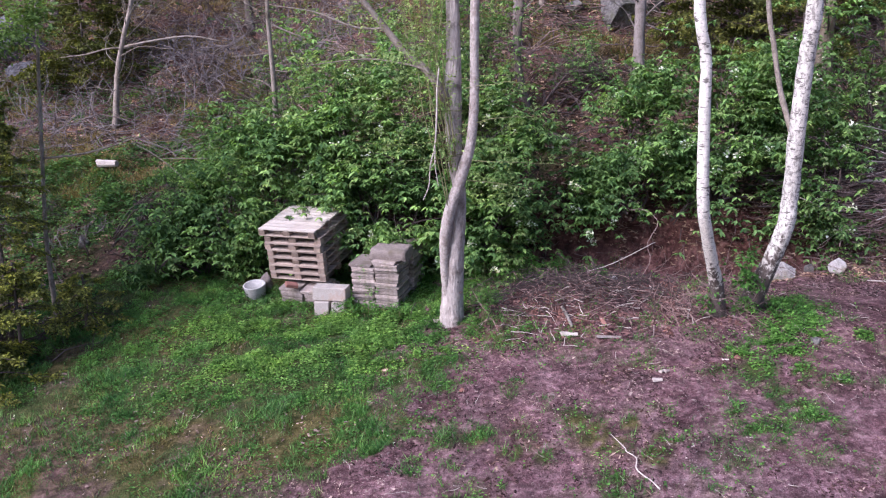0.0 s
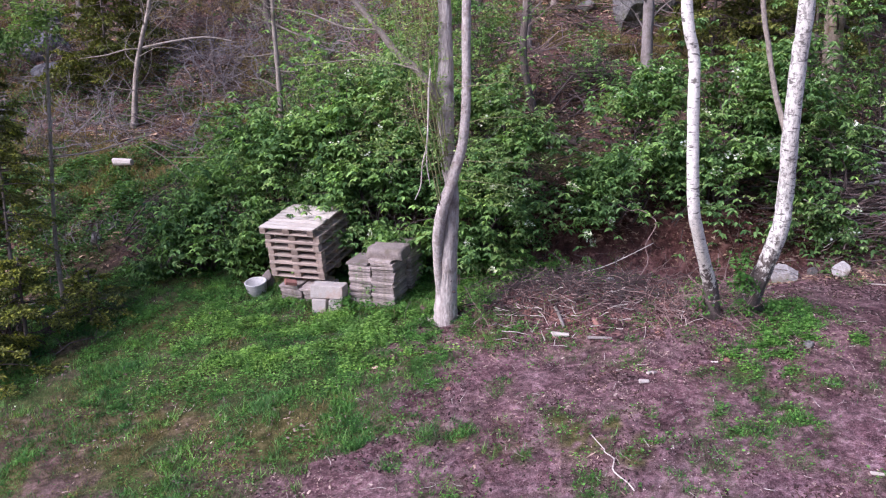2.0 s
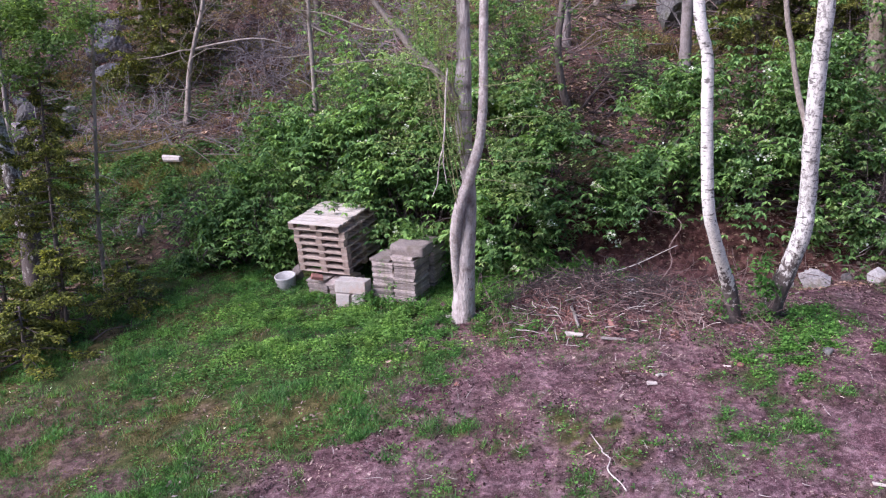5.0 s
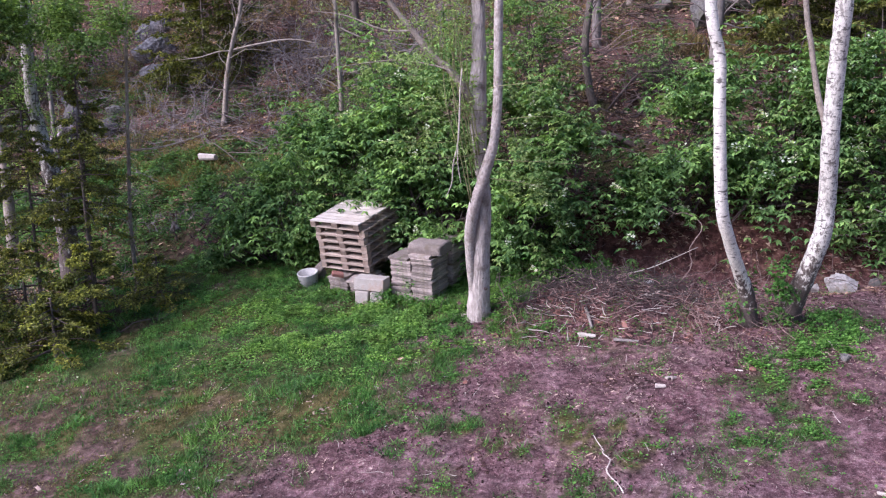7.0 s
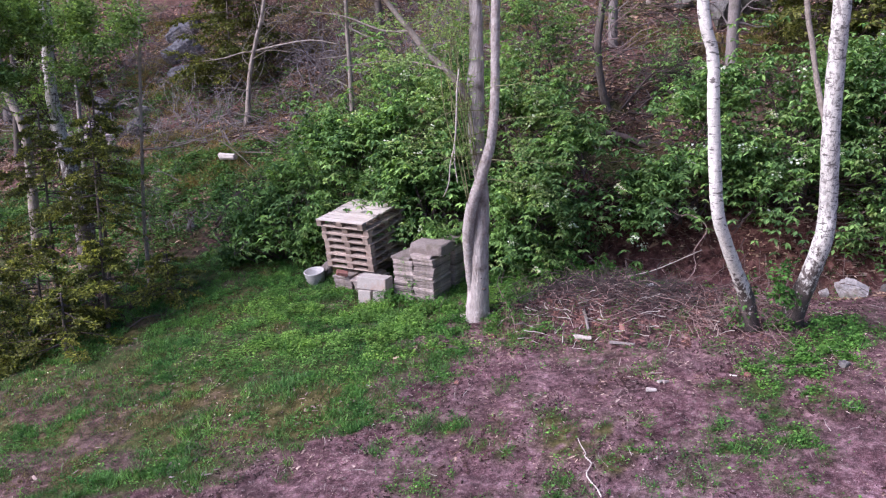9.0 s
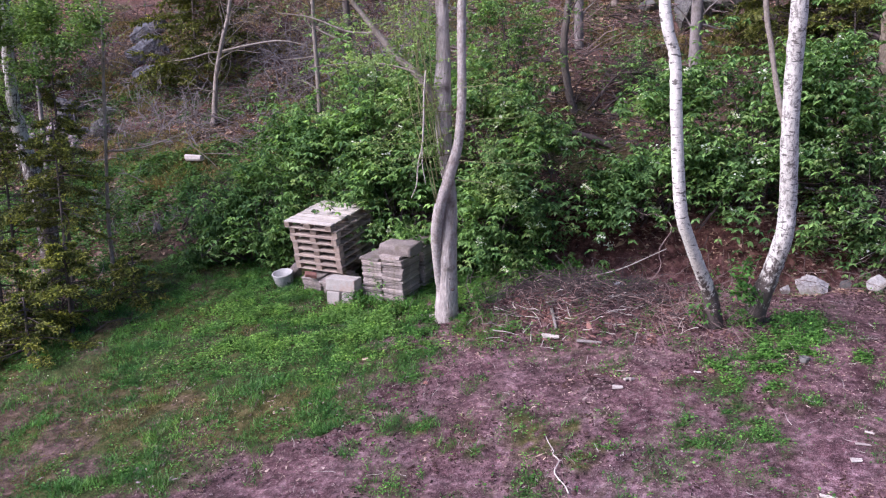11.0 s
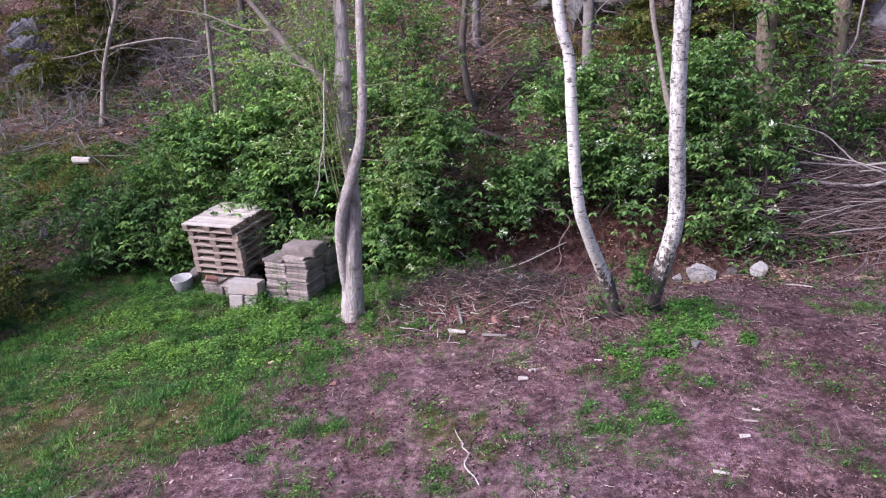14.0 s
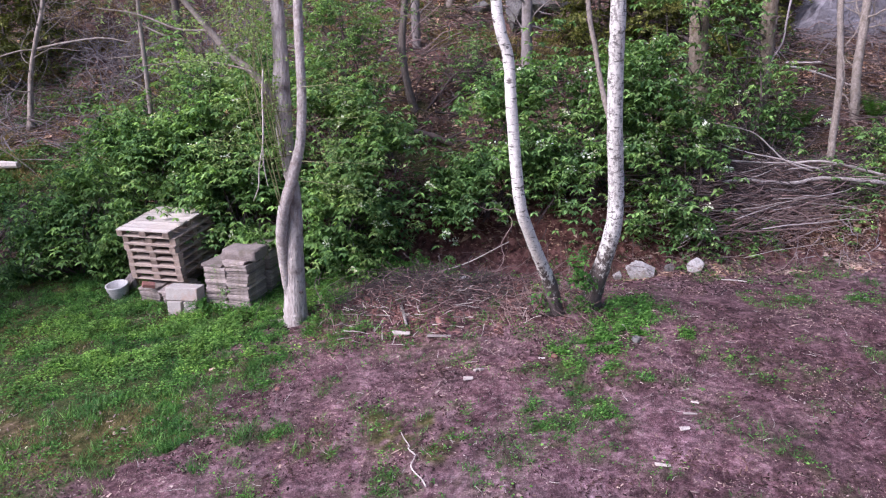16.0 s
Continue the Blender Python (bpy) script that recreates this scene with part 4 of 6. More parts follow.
def birches():
    rng = np.random.default_rng(62)
    a = thing("birch_tree", at(4.07, 11.08), "slender white birch with a dark fissured foot among dry twigs", "tree", "yard birches")
    limb("trunk", [(4.09, 11.12, 0.28, 0.135), (4.0, 10.95, 0.75, 0.105), (3.85, 10.73, 1.1, 0.09), (3.62, 10.4, 1.62, 0.082), (3.44, 10.15, 2.15, 0.079), (3.30, 9.92, 3.3, 0.074), (3.23, 9.8, 4.0, 0.07), (3.06, 9.68, 4.7, 0.066), (2.8, 9.6, 7.5, 0.04), (2.7, 9.6, 9.5, 0.012)], BIRCH, a, 64, 14, 0.03, 3, 0.1)
    b = thing("birch_tree", at(4.66, 11.28), "stout white birch with rough grey bark and a thin companion stem", "tree", "yard birches")
    limb("trunk", [(4.62, 11.3, 0.34, 0.17), (4.68, 11.13, 0.72, 0.14), (4.77, 10.95, 1.2, 0.122), (4.84, 10.78, 1.7, 0.115), (4.84, 10.72, 2.15, 0.11), (4.72, 10.42, 3.1, 0.105), (4.65, 10.2, 4.0, 0.10), (4.60, 10.0, 4.75, 0.096), (4.4, 9.6, 7.5, 0.06), (4.4, 9.5, 10, 0.015)], BIRCH_OLD, b, 64, 14, 0.04, 4, 0.12)
    limb("side_stem", [(4.74, 10.6, 2.95, 0.036), (4.70, 10.75, 3.25, 0.04), (4.62, 10.85, 3.6, 0.038), (4.50, 10.9, 4.2, 0.035), (4.39, 10.95, 4.85, 0.032), (4.2, 11.1, 7.2, 0.012)], BARK_PALE, b, 24, 8, 0.05, 5)
    for ob, x, y, sd in ((a, 2.75, 9.6, 71), (b, 4.4, 9.6, 72)):
        rows = []
        for i in range(14):
            z0 = rng.uniform(5.8, 9)
            w = rng.uniform(0, 6.28)
            rows.append(wander(rng, (x, y, z0), (math.cos(w), math.sin(w), 0.5), rng.uniform(0.8, 1.8), 0.018, 6, 0.2, 0.08))
        each_limb("bough", rows, BARK_BROWN, ob, 5, 9)
        p, o = crown(rng, (x, y, 7.9), (1.7, 1.7, 1.9), 700, 0.25, 0.42, 0.5)
        leaves_at("foliage", p, o, 6, 0.05, LEAF_PALE, ob, rng, 0.7)
    # low green sprigs at the feet
    for ob, c, n in ((a, (3.95, 10.95, 0.75), 26), (b, (4.45, 10.95, 1.05), 60)):
        p, o = crown(rng, c, (0.28, 0.22, 0.5), n, 0.2, 0.3, 0.3)
        leaves_at("sprig_foliage", p, o, 6, 0.07, HERB, ob, rng, 0.6, "green leafy sprigs at the foot")


main_tree()
birches()


def slim_tree(rows, label, mat, seed, twigs=16, twig_len=0.9, leaves=0, leaf_mat=None, leaf=0.055, extra=(), name="tree", foliage=()):
    """A thin wild tree that goes on above the view, with side twigs and few leaves."""
    rng = np.random.default_rng(seed)
    x, y = rows[0][:2]
    ob = thing(name, at(x, y), label, "tree")
    rows = [list(r) for r in rows]
    rows[0][2] = min(rows[0][2], float(land(x, y)) - 0.08)
    top, below = rows[-1], rows[-2]
    k = 2.6 / max(0.4, top[2] - below[2])
    rows.append([top[0] + (top[0] - below[0]) * k * 0.6, top[1] + (top[1] - below[1]) * k * 0.6, top[2] + 2.6, top[3] * 0.3])
    limb("trunk", rows, mat, ob, 34, 9, 0.05, seed, 0.25)
    tw = list(extra) + twigs_on(rng, rows, twigs, twig_len, top[3] * 0.28, 0.25)
    more = []
    for t in tw:
        more += twigs_on(rng, t, 3, twig_len * 0.45, top[3] * 0.12, 0.15)
    bark = mat if mat in (BARK_GREY, BARK_PALE, BARK_DULL) else TWIG_DARK
    each_limb("branch", tw, bark, ob, 5, 9)
    twig_part("twigwork", more, bark, ob, 4, 7)
    if leaves:
        tips, outs = [], []
        for t in tw + more:
            s = spline(t, 8)[2:]
            q = rng.integers(0, len(s), leaves)
            tips.append(s[q, :3] + rng.normal(0, 0.05, (leaves, 3)))
            outs.append(unit(rng.normal(0, 1, (leaves, 3)) + [0, 0, 0.4]))
        for c, r, n in foliage:
            p, o = crown(rng, c, r, n, 0.15, 0.42, 0.5)
            tips.append(p)
            outs.append(o)
        leaves_at("foliage", np.vstack(tips), np.vstack(outs), 5, leaf, leaf_mat or LEAF_BUSH, ob, rng, 0.55)
    return ob


slim_tree([(-6.70, 12.9, 0.0, 0.042), (-6.74, 12.9, 0.98, 0.035), (-6.68, 12.9, 2.1, 0.032), (-6.58, 12.9, 3.66, 0.028), (-6.48, 12.9, 5.1, 0.024)], "thin grey sapling with long bare side branches", BARK_PALE, 81, 18, 0.9, 2, LEAF_PALE, 0.045,
          [[(-6.64, 12.9, 2.45, 0.020), (-6.0, 12.9, 2.52, 0.017), (-5.47, 12.9, 2.66, 0.013), (-4.85, 12.9, 2.87, 0.008)], [(-5.07, 12.9, 2.67, 0.011), (-4.86, 12.9, 2.56, 0.010), (-4.55, 12.9, 2.33, 0.008), (-4.3, 12.9, 2.07, 0.005)], [(-4.65, 12.9, 2.45, 0.008), (-4.2, 12.9, 2.45, 0.007), (-3.9, 12.9, 2.44, 0.004)], [(-6.7, 12.88, 0.9, 0.012), (-6.6, 12.8, 0.6, 0.01), (-6.4, 12.7, 0.25, 0.006)]])
EXTRA_82 = [[(-8.55, 21.4, 4.6, 0.035), (-7.69, 21.4, 4.77, 0.026), (-6.71, 21.4, 4.88, 0.02), (-5.76, 21.4, 4.71, 0.01)], [(-8.57, 21.4, 4.58, 0.03), (-9.01, 21.4, 4.55, 0.024), (-9.6, 21.4, 4.4, 0.018), (-10.3, 21.4, 4.32, 0.008)]]
EXTRA_83 = [[(-3.2, 14.9, 4.75, 0.018), (-2.88, 14.9, 4.6, 0.015), (-2.55, 14.9, 4.49, 0.012), (-2.06, 14.9, 4.36, 0.006)], [(-3.18, 14.9, 4.23, 0.015), (-3.52, 14.9, 4.18, 0.012), (-3.95, 14.9, 4.15, 0.006)], [(-3.16, 14.9, 3.45, 0.015), (-3.24, 14.9, 3.59, 0.013), (-3.44, 14.9, 3.72, 0.010), (-3.7, 14.9, 3.77, 0.005)], [(-3.18, 14.9, 3.91, 0.013), (-2.92, 14.9, 3.88, 0.010), (-2.65, 14.9, 3.98, 0.005)]]
slim_tree([(-8.95, 21.4, 2.6, 0.085), (-8.77, 21.4, 3.9, 0.068), (-8.5, 21.4, 4.94, 0.062), (-8.24, 21.4, 5.8, 0.055)], "pale crooked trunk on the open hillside", BARK_PALE, 82, 24, 2.3, 0, None, 0.055, EXTRA_82)
slim_tree([(-3.15, 14.95, 1.3, 0.06), (-3.17, 14.93, 2.9, 0.052), (-3.19, 14.9, 3.85, 0.045), (-3.23, 14.9, 4.67, 0.04), (-3.24, 14.9, 5.2, 0.036)], "slim brown tree with bare twigs above bushes", BARK_PALE, 83, 26, 1.6, 1, LEAF_PALE, 0.05, EXTRA_83)
slim_tree([(1.95, 16.7, 2.7, 0.095), (1.68, 16.7, 3.54, 0.08), (1.55, 16.7, 4.46, 0.075), (1.62, 16.7, 5.4, 0.065)], "dark leaning trunk behind the bushes", BARK_BROWN, 84, 12, 1.2, 2, LEAF_BUSH, 0.06)
slim_tree([(2.62, 21.0, 4.2, 0.11), (2.55, 21.0, 5.45, 0.10), (2.66, 21, 6.2, 0.09)], "pale trunk far up the hillside", BARK_PALE, 85, 8, 1.2)
slim_tree([(4.31, 17.2, 2.7, 0.135), (4.21, 17.2, 4.35, 0.12), (4.2, 17.2, 5.4, 0.11)], "grey trunk standing behind the green bushes", BARK_DULL, 86, 8, 1.0)
slim_tree([(1.9, 19.0, 3.2, 0.12), (1.78, 19.0, 4.54, 0.11), (1.74, 19.0, 5.6, 0.10)], "grey trunk on the hillside", BARK_DULL, 87, 8, 1.0)
slim_tree([(7.61, 15.6, 2.1, 0.23), (7.52, 15.6, 3.3, 0.195), (7.414, 15.6, 4.184, 0.183), (7.392, 15.6, 5.3, 0.16)], "thick mossy brown trunk among leaves", BARK_MOSSY, 88, 8, 1.2, 3, LEAF_BUSH, 0.07)
slim_tree([(8.57, 15.7, 2.1, 0.10), (8.70, 15.7, 2.9, 0.095), (8.80, 15.7, 3.64, 0.105), (8.792, 15.7, 4.4, 0.122), (8.785, 15.7, 5.25, 0.15)], "leaning mossy trunk with lichen-grey bark", BARK_MOSSY, 89, 10, 1.2, 3, LEAF_BUSH, 0.06)
slim_tree([(9.567, 14.2, 1.1, 0.078), (9.523, 14.2, 1.8, 0.07), (9.521, 14.2, 2.63, 0.066), (9.548, 14.2, 3.64, 0.066), (9.471, 14.2, 4.52, 0.056), (9.42, 14.2, 5.1, 0.054)], "slim pale tree rooted in the bank", BARK_PALE, 90, 12, 0.9)
slim_tree([(10.906, 16.2, 2.25, 0.10), (10.9, 16.2, 3.06, 0.097), (10.865, 16.2, 3.86, 0.092), (10.90, 16.2, 4.64, 0.086), (10.922, 16.2, 5.3, 0.088)], "pale grey trunk on the bank", BARK_PALE, 91, 10, 1.0)
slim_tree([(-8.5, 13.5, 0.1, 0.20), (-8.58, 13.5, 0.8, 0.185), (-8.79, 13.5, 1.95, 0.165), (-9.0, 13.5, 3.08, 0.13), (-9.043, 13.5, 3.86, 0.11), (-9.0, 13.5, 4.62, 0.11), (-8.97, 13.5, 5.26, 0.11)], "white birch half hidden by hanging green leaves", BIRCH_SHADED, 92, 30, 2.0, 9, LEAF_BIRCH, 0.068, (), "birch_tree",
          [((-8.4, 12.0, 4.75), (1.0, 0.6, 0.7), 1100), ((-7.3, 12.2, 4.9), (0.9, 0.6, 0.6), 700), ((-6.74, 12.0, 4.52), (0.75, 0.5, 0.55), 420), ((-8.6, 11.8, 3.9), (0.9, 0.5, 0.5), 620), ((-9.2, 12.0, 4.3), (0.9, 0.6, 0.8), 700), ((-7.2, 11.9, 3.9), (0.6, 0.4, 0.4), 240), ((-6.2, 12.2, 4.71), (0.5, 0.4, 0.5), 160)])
slim_tree([(-11.12, 15.0, 0.8, 0.11), (-11.12, 15.0, 2.5, 0.10), (-11.52, 15.0, 3.53, 0.09), (-11.63, 15.0, 4.8, 0.08)], "grey leaning trunk at the edge of the wood", BARK_PALE, 93, 10, 1.2, 3, LEAF_PALE, 0.05)
# Added out of view: its thick crown blocks sun from the left lawn.
slim_tree([(-10.4, 10.2, -0.9, 0.13), (-10.3, 10.2, 1.5, 0.115), (-10.2, 10.3, 3.6, 0.10), (-10.1, 10.3, 5.2, 0.09)], "unseen leafy tree added to shade the left of the lawn", BARK_DULL, 94, 16, 1.8, 6, LEAF_BUSH, 0.085, (), "tree",
          [((-9.7, 10.3, 5.6), (1.5, 1.5, 1.0), 1300), ((-10.2, 11.6, 6.2), (1.6, 1.3, 0.9), 350), ((-10.2, 9.2, 6.4), (1.5, 1.4, 1.0), 1300), ((-11.0, 10.6, 5.0), (1.3, 1.5, 0.8), 700)])

for i, (x, y, r) in enumerate(((-12.2, 18.2, 0.06), (-15.5, 19.5, 0.09), (-17.5, 21.5, 0.12), (-13.0, 27.0, 0.12), (-18.5, 18.0, 0.07), (-6.2, 26.0, 0.11), (-1.2, 24.5, 0.09), (0.4, 27.5, 0.12), (6.9, 23.0, 0.12), (13.2, 17.4, 0.07), (5.0, 27.0, 0.10))):
    z = float(land(x, y))
    w = 0.25 * math.sin(i * 2.3)
    slim_tree([(x, y, z, r * 1.2), (x + w * 0.4, y, z + 1.3, r), (x + w, y, z + 2.8, r * 0.9), (x + w * 1.6, y, z + 4.4, r * 0.75)], ("slim grey trunk in the wood", "dark trunk in the wood")[i % 2], (BARK_DULL, BARK_BROWN)[i % 2], 301 + i, 14, 1.3, 1 if i % 3 else 3, LEAF_PALE, 0.06)

# ---- the green wall of bushes under the hill ----
bush((-4.6, 14.3), [((-4.7, 14.0, 0.75), (0.9, 0.6, 0.7), 750), ((-3.9, 14.1, 1.3), (0.85, 0.6, 1.0), 1500), ((-5.4, 14.2, 0.45), (0.6, 0.4, 0.4), 300)], "dense low green bush beside the pallets", 101, stems=12)
bush((-3.0, 14.4), [((-3.0, 14.3, 1.5), (1.0, 0.6, 1.1), 1700), ((-2.5, 14.4, 2.4), (1.0, 0.6, 0.8), 1300), ((-3.4, 14.6, 2.6), (0.8, 0.5, 0.6), 550), ((-2.3, 14.2, 1.2), (0.7, 0.5, 0.9), 700), ((-1.97, 13.4, 1.74), (0.26, 0.2, 0.12), 60)], "leafy green bush behind the pallet stack", 102, flowers=10, stems=12)
bush((-1.3, 13.9), [((-1.3, 13.8, 1.7), (1.1, 0.6, 1.2), 1900), ((-0.6, 13.5, 1.0), (0.8, 0.5, 0.8), 1000), ((-1.3, 13.9, 2.9), (1.2, 0.6, 0.8), 1300), ((-1.5, 14.2, 3.8), (1.1, 0.6, 0.7), 500), ((-0.4, 13.8, 2.3), (0.7, 0.5, 0.8), 700)], "tall green bush with small white flowers behind stacked slabs", 103, fresh=0.3, flowers=44, stems=14, gap=0.56)
bush((0.8, 13.4), [((0.7, 13.1, 1.4), (0.95, 0.55, 0.95), 1600), ((1.2, 13.2, 2.3), (0.75, 0.55, 0.8), 1100), ((0.35, 13.5, 3.0), (0.75, 0.5, 0.8), 900), ((0.5, 13.8, 3.7), (0.7, 0.5, 0.6), 320)], "green bush with white flowers behind the grey tree", 104, fresh=0.3, flowers=54, stems=12, gap=0.56)
bush((3.3, 14.0), [((3.1, 13.5, 1.75), (0.9, 0.5, 0.6), 800), ((3.6, 13.8, 2.5), (1.0, 0.6, 0.7), 1000), ((3.2, 14.6, 3.3), (0.6, 0.5, 0.4), 200), ((3.9, 14.2, 3.3), (0.9, 0.6, 0.6), 700)], "green bird cherry bush in white flower", 105, flowers=57, stems=12, gap=0.59, density=0.8)
bush((4.8, 13.9), [((4.5, 13.5, 1.45), (0.9, 0.5, 0.65), 800), ((5.0, 13.7, 2.4), (1.1, 0.6, 0.9), 1500), ((5.2, 14.0, 3.5), (1.2, 0.6, 0.9), 1600), ((5.6, 14.2, 4.7), (1.3, 0.7, 0.9), 1300)], "tall dense green bush behind the birches", 106, flowers=51, stems=14, gap=0.58, density=0.8)
bush((6.6, 13.9), [((6.2, 13.4, 1.3), (0.55, 0.4, 0.7), 560), ((6.5, 13.8, 2.5), (0.85, 0.6, 0.7), 700), ((6.3, 14.1, 3.6), (0.6, 0.6, 0.7), 330), ((6.3, 14.4, 4.6), (0.5, 0.6, 0.6), 160), ((7.3, 14.2, 2.9), (0.6, 0.4, 0.45), 200)], "green bush overhanging the brush pile", 107, flowers=37, stems=12, gap=0.58, density=0.8)
bush((8.3, 14.9), [((8.0, 14.7, 3.0), (0.9, 0.5, 0.5), 240), ((8.2, 15.0, 3.7), (0.9, 0.6, 0.4), 200), ((8.0, 15.2, 4.9), (1.0, 0.5, 0.4), 110)], "thin leafy bush between mossy trunks", 108, flowers=13)
bush((-2.0, 15.4), [((-2.4, 15.4, 3.3), (1.0, 0.6, 0.7), 460), ((-1.0, 15.4, 4.2), (1.2, 0.7, 0.8), 480), ((0.1, 15.4, 4.7), (1.1, 0.7, 0.7), 330), ((-2.6, 15.6, 4.4), (0.8, 0.6, 0.5), 110)], "airy young tree with fresh pale leaves on the slope", 109, mat=LEAF_BUSH, length=0.10, gap=0.58, fresh=0.25)
bush((1.2, 15.2), [((0.5, 15.0, 3.9), (0.75, 0.5, 0.8), 480), ((0.2, 15.2, 4.8), (0.9, 0.6, 0.7), 450)], "light green bush on the slope", 110, fresh=0.3, length=0.08, gap=0.46)
bush((10.2, 15.0), [((10.2, 14.6, 1.9), (0.9, 0.5, 0.5), 420), ((11.2, 15.0, 2.4), (0.8, 0.5, 0.5), 350)], "low green shrub at the bank", 111)
bush((-6.6, 15.6), [((-5.6, 15.6, 1.3), (0.8, 0.6, 0.45), 200)], "low scrub on the slope", 112, mat=LEAF_SHADED, length=0.08, gap=0.45)
bush((-4.2, 17.0), [((-4.6, 16.9, 1.9), (1.3, 0.8, 0.6), 600), ((-3.2, 16.6, 2.2), (1.1, 0.7, 0.7), 600)], "green scrub halfway up the slope", 113, mat=LEAF_SHADED, length=0.08, gap=0.46)
bush((2.3, 16.8), [((2.9, 17.2, 3.7), (0.7, 0.5, 0.35), 160), ((3.6, 17.4, 4.1), (1.1, 0.7, 0.6), 420)], "low green shrub on the upper slope", 114, length=0.075, gap=0.46)


def far_undergrowth():
    """Shrubs too far up the hill to tell apart."""
    rng = np.random.default_rng(200)
    n = 19000
    x, y = rng.uniform(-34, 26, n), rng.uniform(26, 36, n)
    h = 2.6 * vnoise(x, y, 2.2, 201) ** 1.5 * rng.uniform(0, 1, n) ** 0.7
    keep = vnoise(x, y, 1.6, 202) > 0.42
    p = np.stack([x, y, land(x, y) + h], 1)[keep]
    o = unit(rng.normal(0, 1, p.shape) + [0, -0.3, 0.4])
    for part_of, mat, name, label in ((0, LEAF_SHADED, "far_undergrowth", "dark green undergrowth far up the hillside"), (1, LEAF_LITTER, "far_dead_leaves", "brown leaves on low shrubs far up the hillside")):
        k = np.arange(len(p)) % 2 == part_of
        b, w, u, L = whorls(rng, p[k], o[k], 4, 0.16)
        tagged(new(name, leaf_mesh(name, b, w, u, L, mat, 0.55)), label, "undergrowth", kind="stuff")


far_undergrowth()


def weeds(x, y, r, h, n, label, seed, mat=None, leaf=0.05):
    """A clump of leafy weeds standing on the ground."""
    rng = np.random.default_rng(seed)
    ob = thing("weed_clump", at(x, y), label, "weeds")
    px, py = x + rng.normal(0, r * 0.5, n), y + rng.normal(0, r * 0.4, n)
    z = land(px, py)
    hh = h * rng.uniform(0.15, 1.0, n) ** 0.8 * np.exp(-((px - x) ** 2 + (py - y) ** 2) / (r * r))
    tips = np.stack([px, py, z + hh + 0.02], 1)
    stalks = [[(a, b, c - 0.02, 0.003), (a + rng.normal(0, 0.015), b, c + d * 0.5, 0.0025), (a, b, c + d, 0.002)] for a, b, c, d in zip(px[::3], py[::3], z[::3], hh[::3])]
    twig_part("stalkwork", stalks, SHOOT, ob, 3, 4)
    leaves_at("foliage", tips, np.tile([0, 0, 0.5], (n, 1)), 6, leaf, mat or HERB, ob, rng, 0.55, "", True)
    return ob


for i, (x, y, r, h, n, leaf, mat) in enumerate(((-1.55, 11.95, 0.3, 0.3, 60, 0.05, HERB), (-1.2, 11.85, 0.3, 0.25, 50, 0.05, HERB), (-0.7, 11.75, 0.35, 0.22, 60, 0.05, HERB), (0.62, 11.25, 0.16, 0.6, 46, 0.05, HERB), (4.45, 10.95, 0.2, 0.35, 40, 0.055, HERB), (4.95, 10.95, 0.22, 0.25, 30, 0.055, HERB), (7.03, 13.56, 0.4, 0.5, 80, 0.085, LEAF_BUSH), (8.11, 13.59, 0.4, 0.5, 80, 0.085, LEAF_BUSH), (7.57, 13.66, 0.3, 0.3, 40, 0.08, LEAF_BUSH), (2.55, 12.05, 0.14, 0.28, 22, 0.05, HERB), (1.25, 10.75, 0.35, 0.15, 50, 0.04, HERB), (9.9, 13.75, 0.45, 0.6, 70, 0.08, LEAF_BUSH), (-2.4, 12.2, 0.3, 0.16, 40, 0.045, HERB), (-3.6, 12.7, 0.35, 0.2, 60, 0.045, HERB), (0.9, 12.85, 0.45, 0.5, 170, 0.05, HERB), (1.4, 12.9, 0.45, 0.5, 170, 0.05, HERB), (1.95, 12.9, 0.4, 0.42, 140, 0.05, HERB), (2.5, 12.8, 0.3, 0.3, 60, 0.045, HERB))):
    weeds(x, y, r, h, n, "leafy bright green weed clump" if mat is HERB else "small green sprig bush at the bank's foot", 401 + i, mat, leaf)


# ---- things stacked by the lawn ----
def turned(x, y, z, yaw, tip=0.0, lean=0.0):
    return Matrix.Translation((x, y, z)) @ Matrix.Rotation(radians(yaw), 4, "Z") @ Matrix.Rotation(radians(tip), 4, "X") @ Matrix.Rotation(radians(lean), 4, "Y")


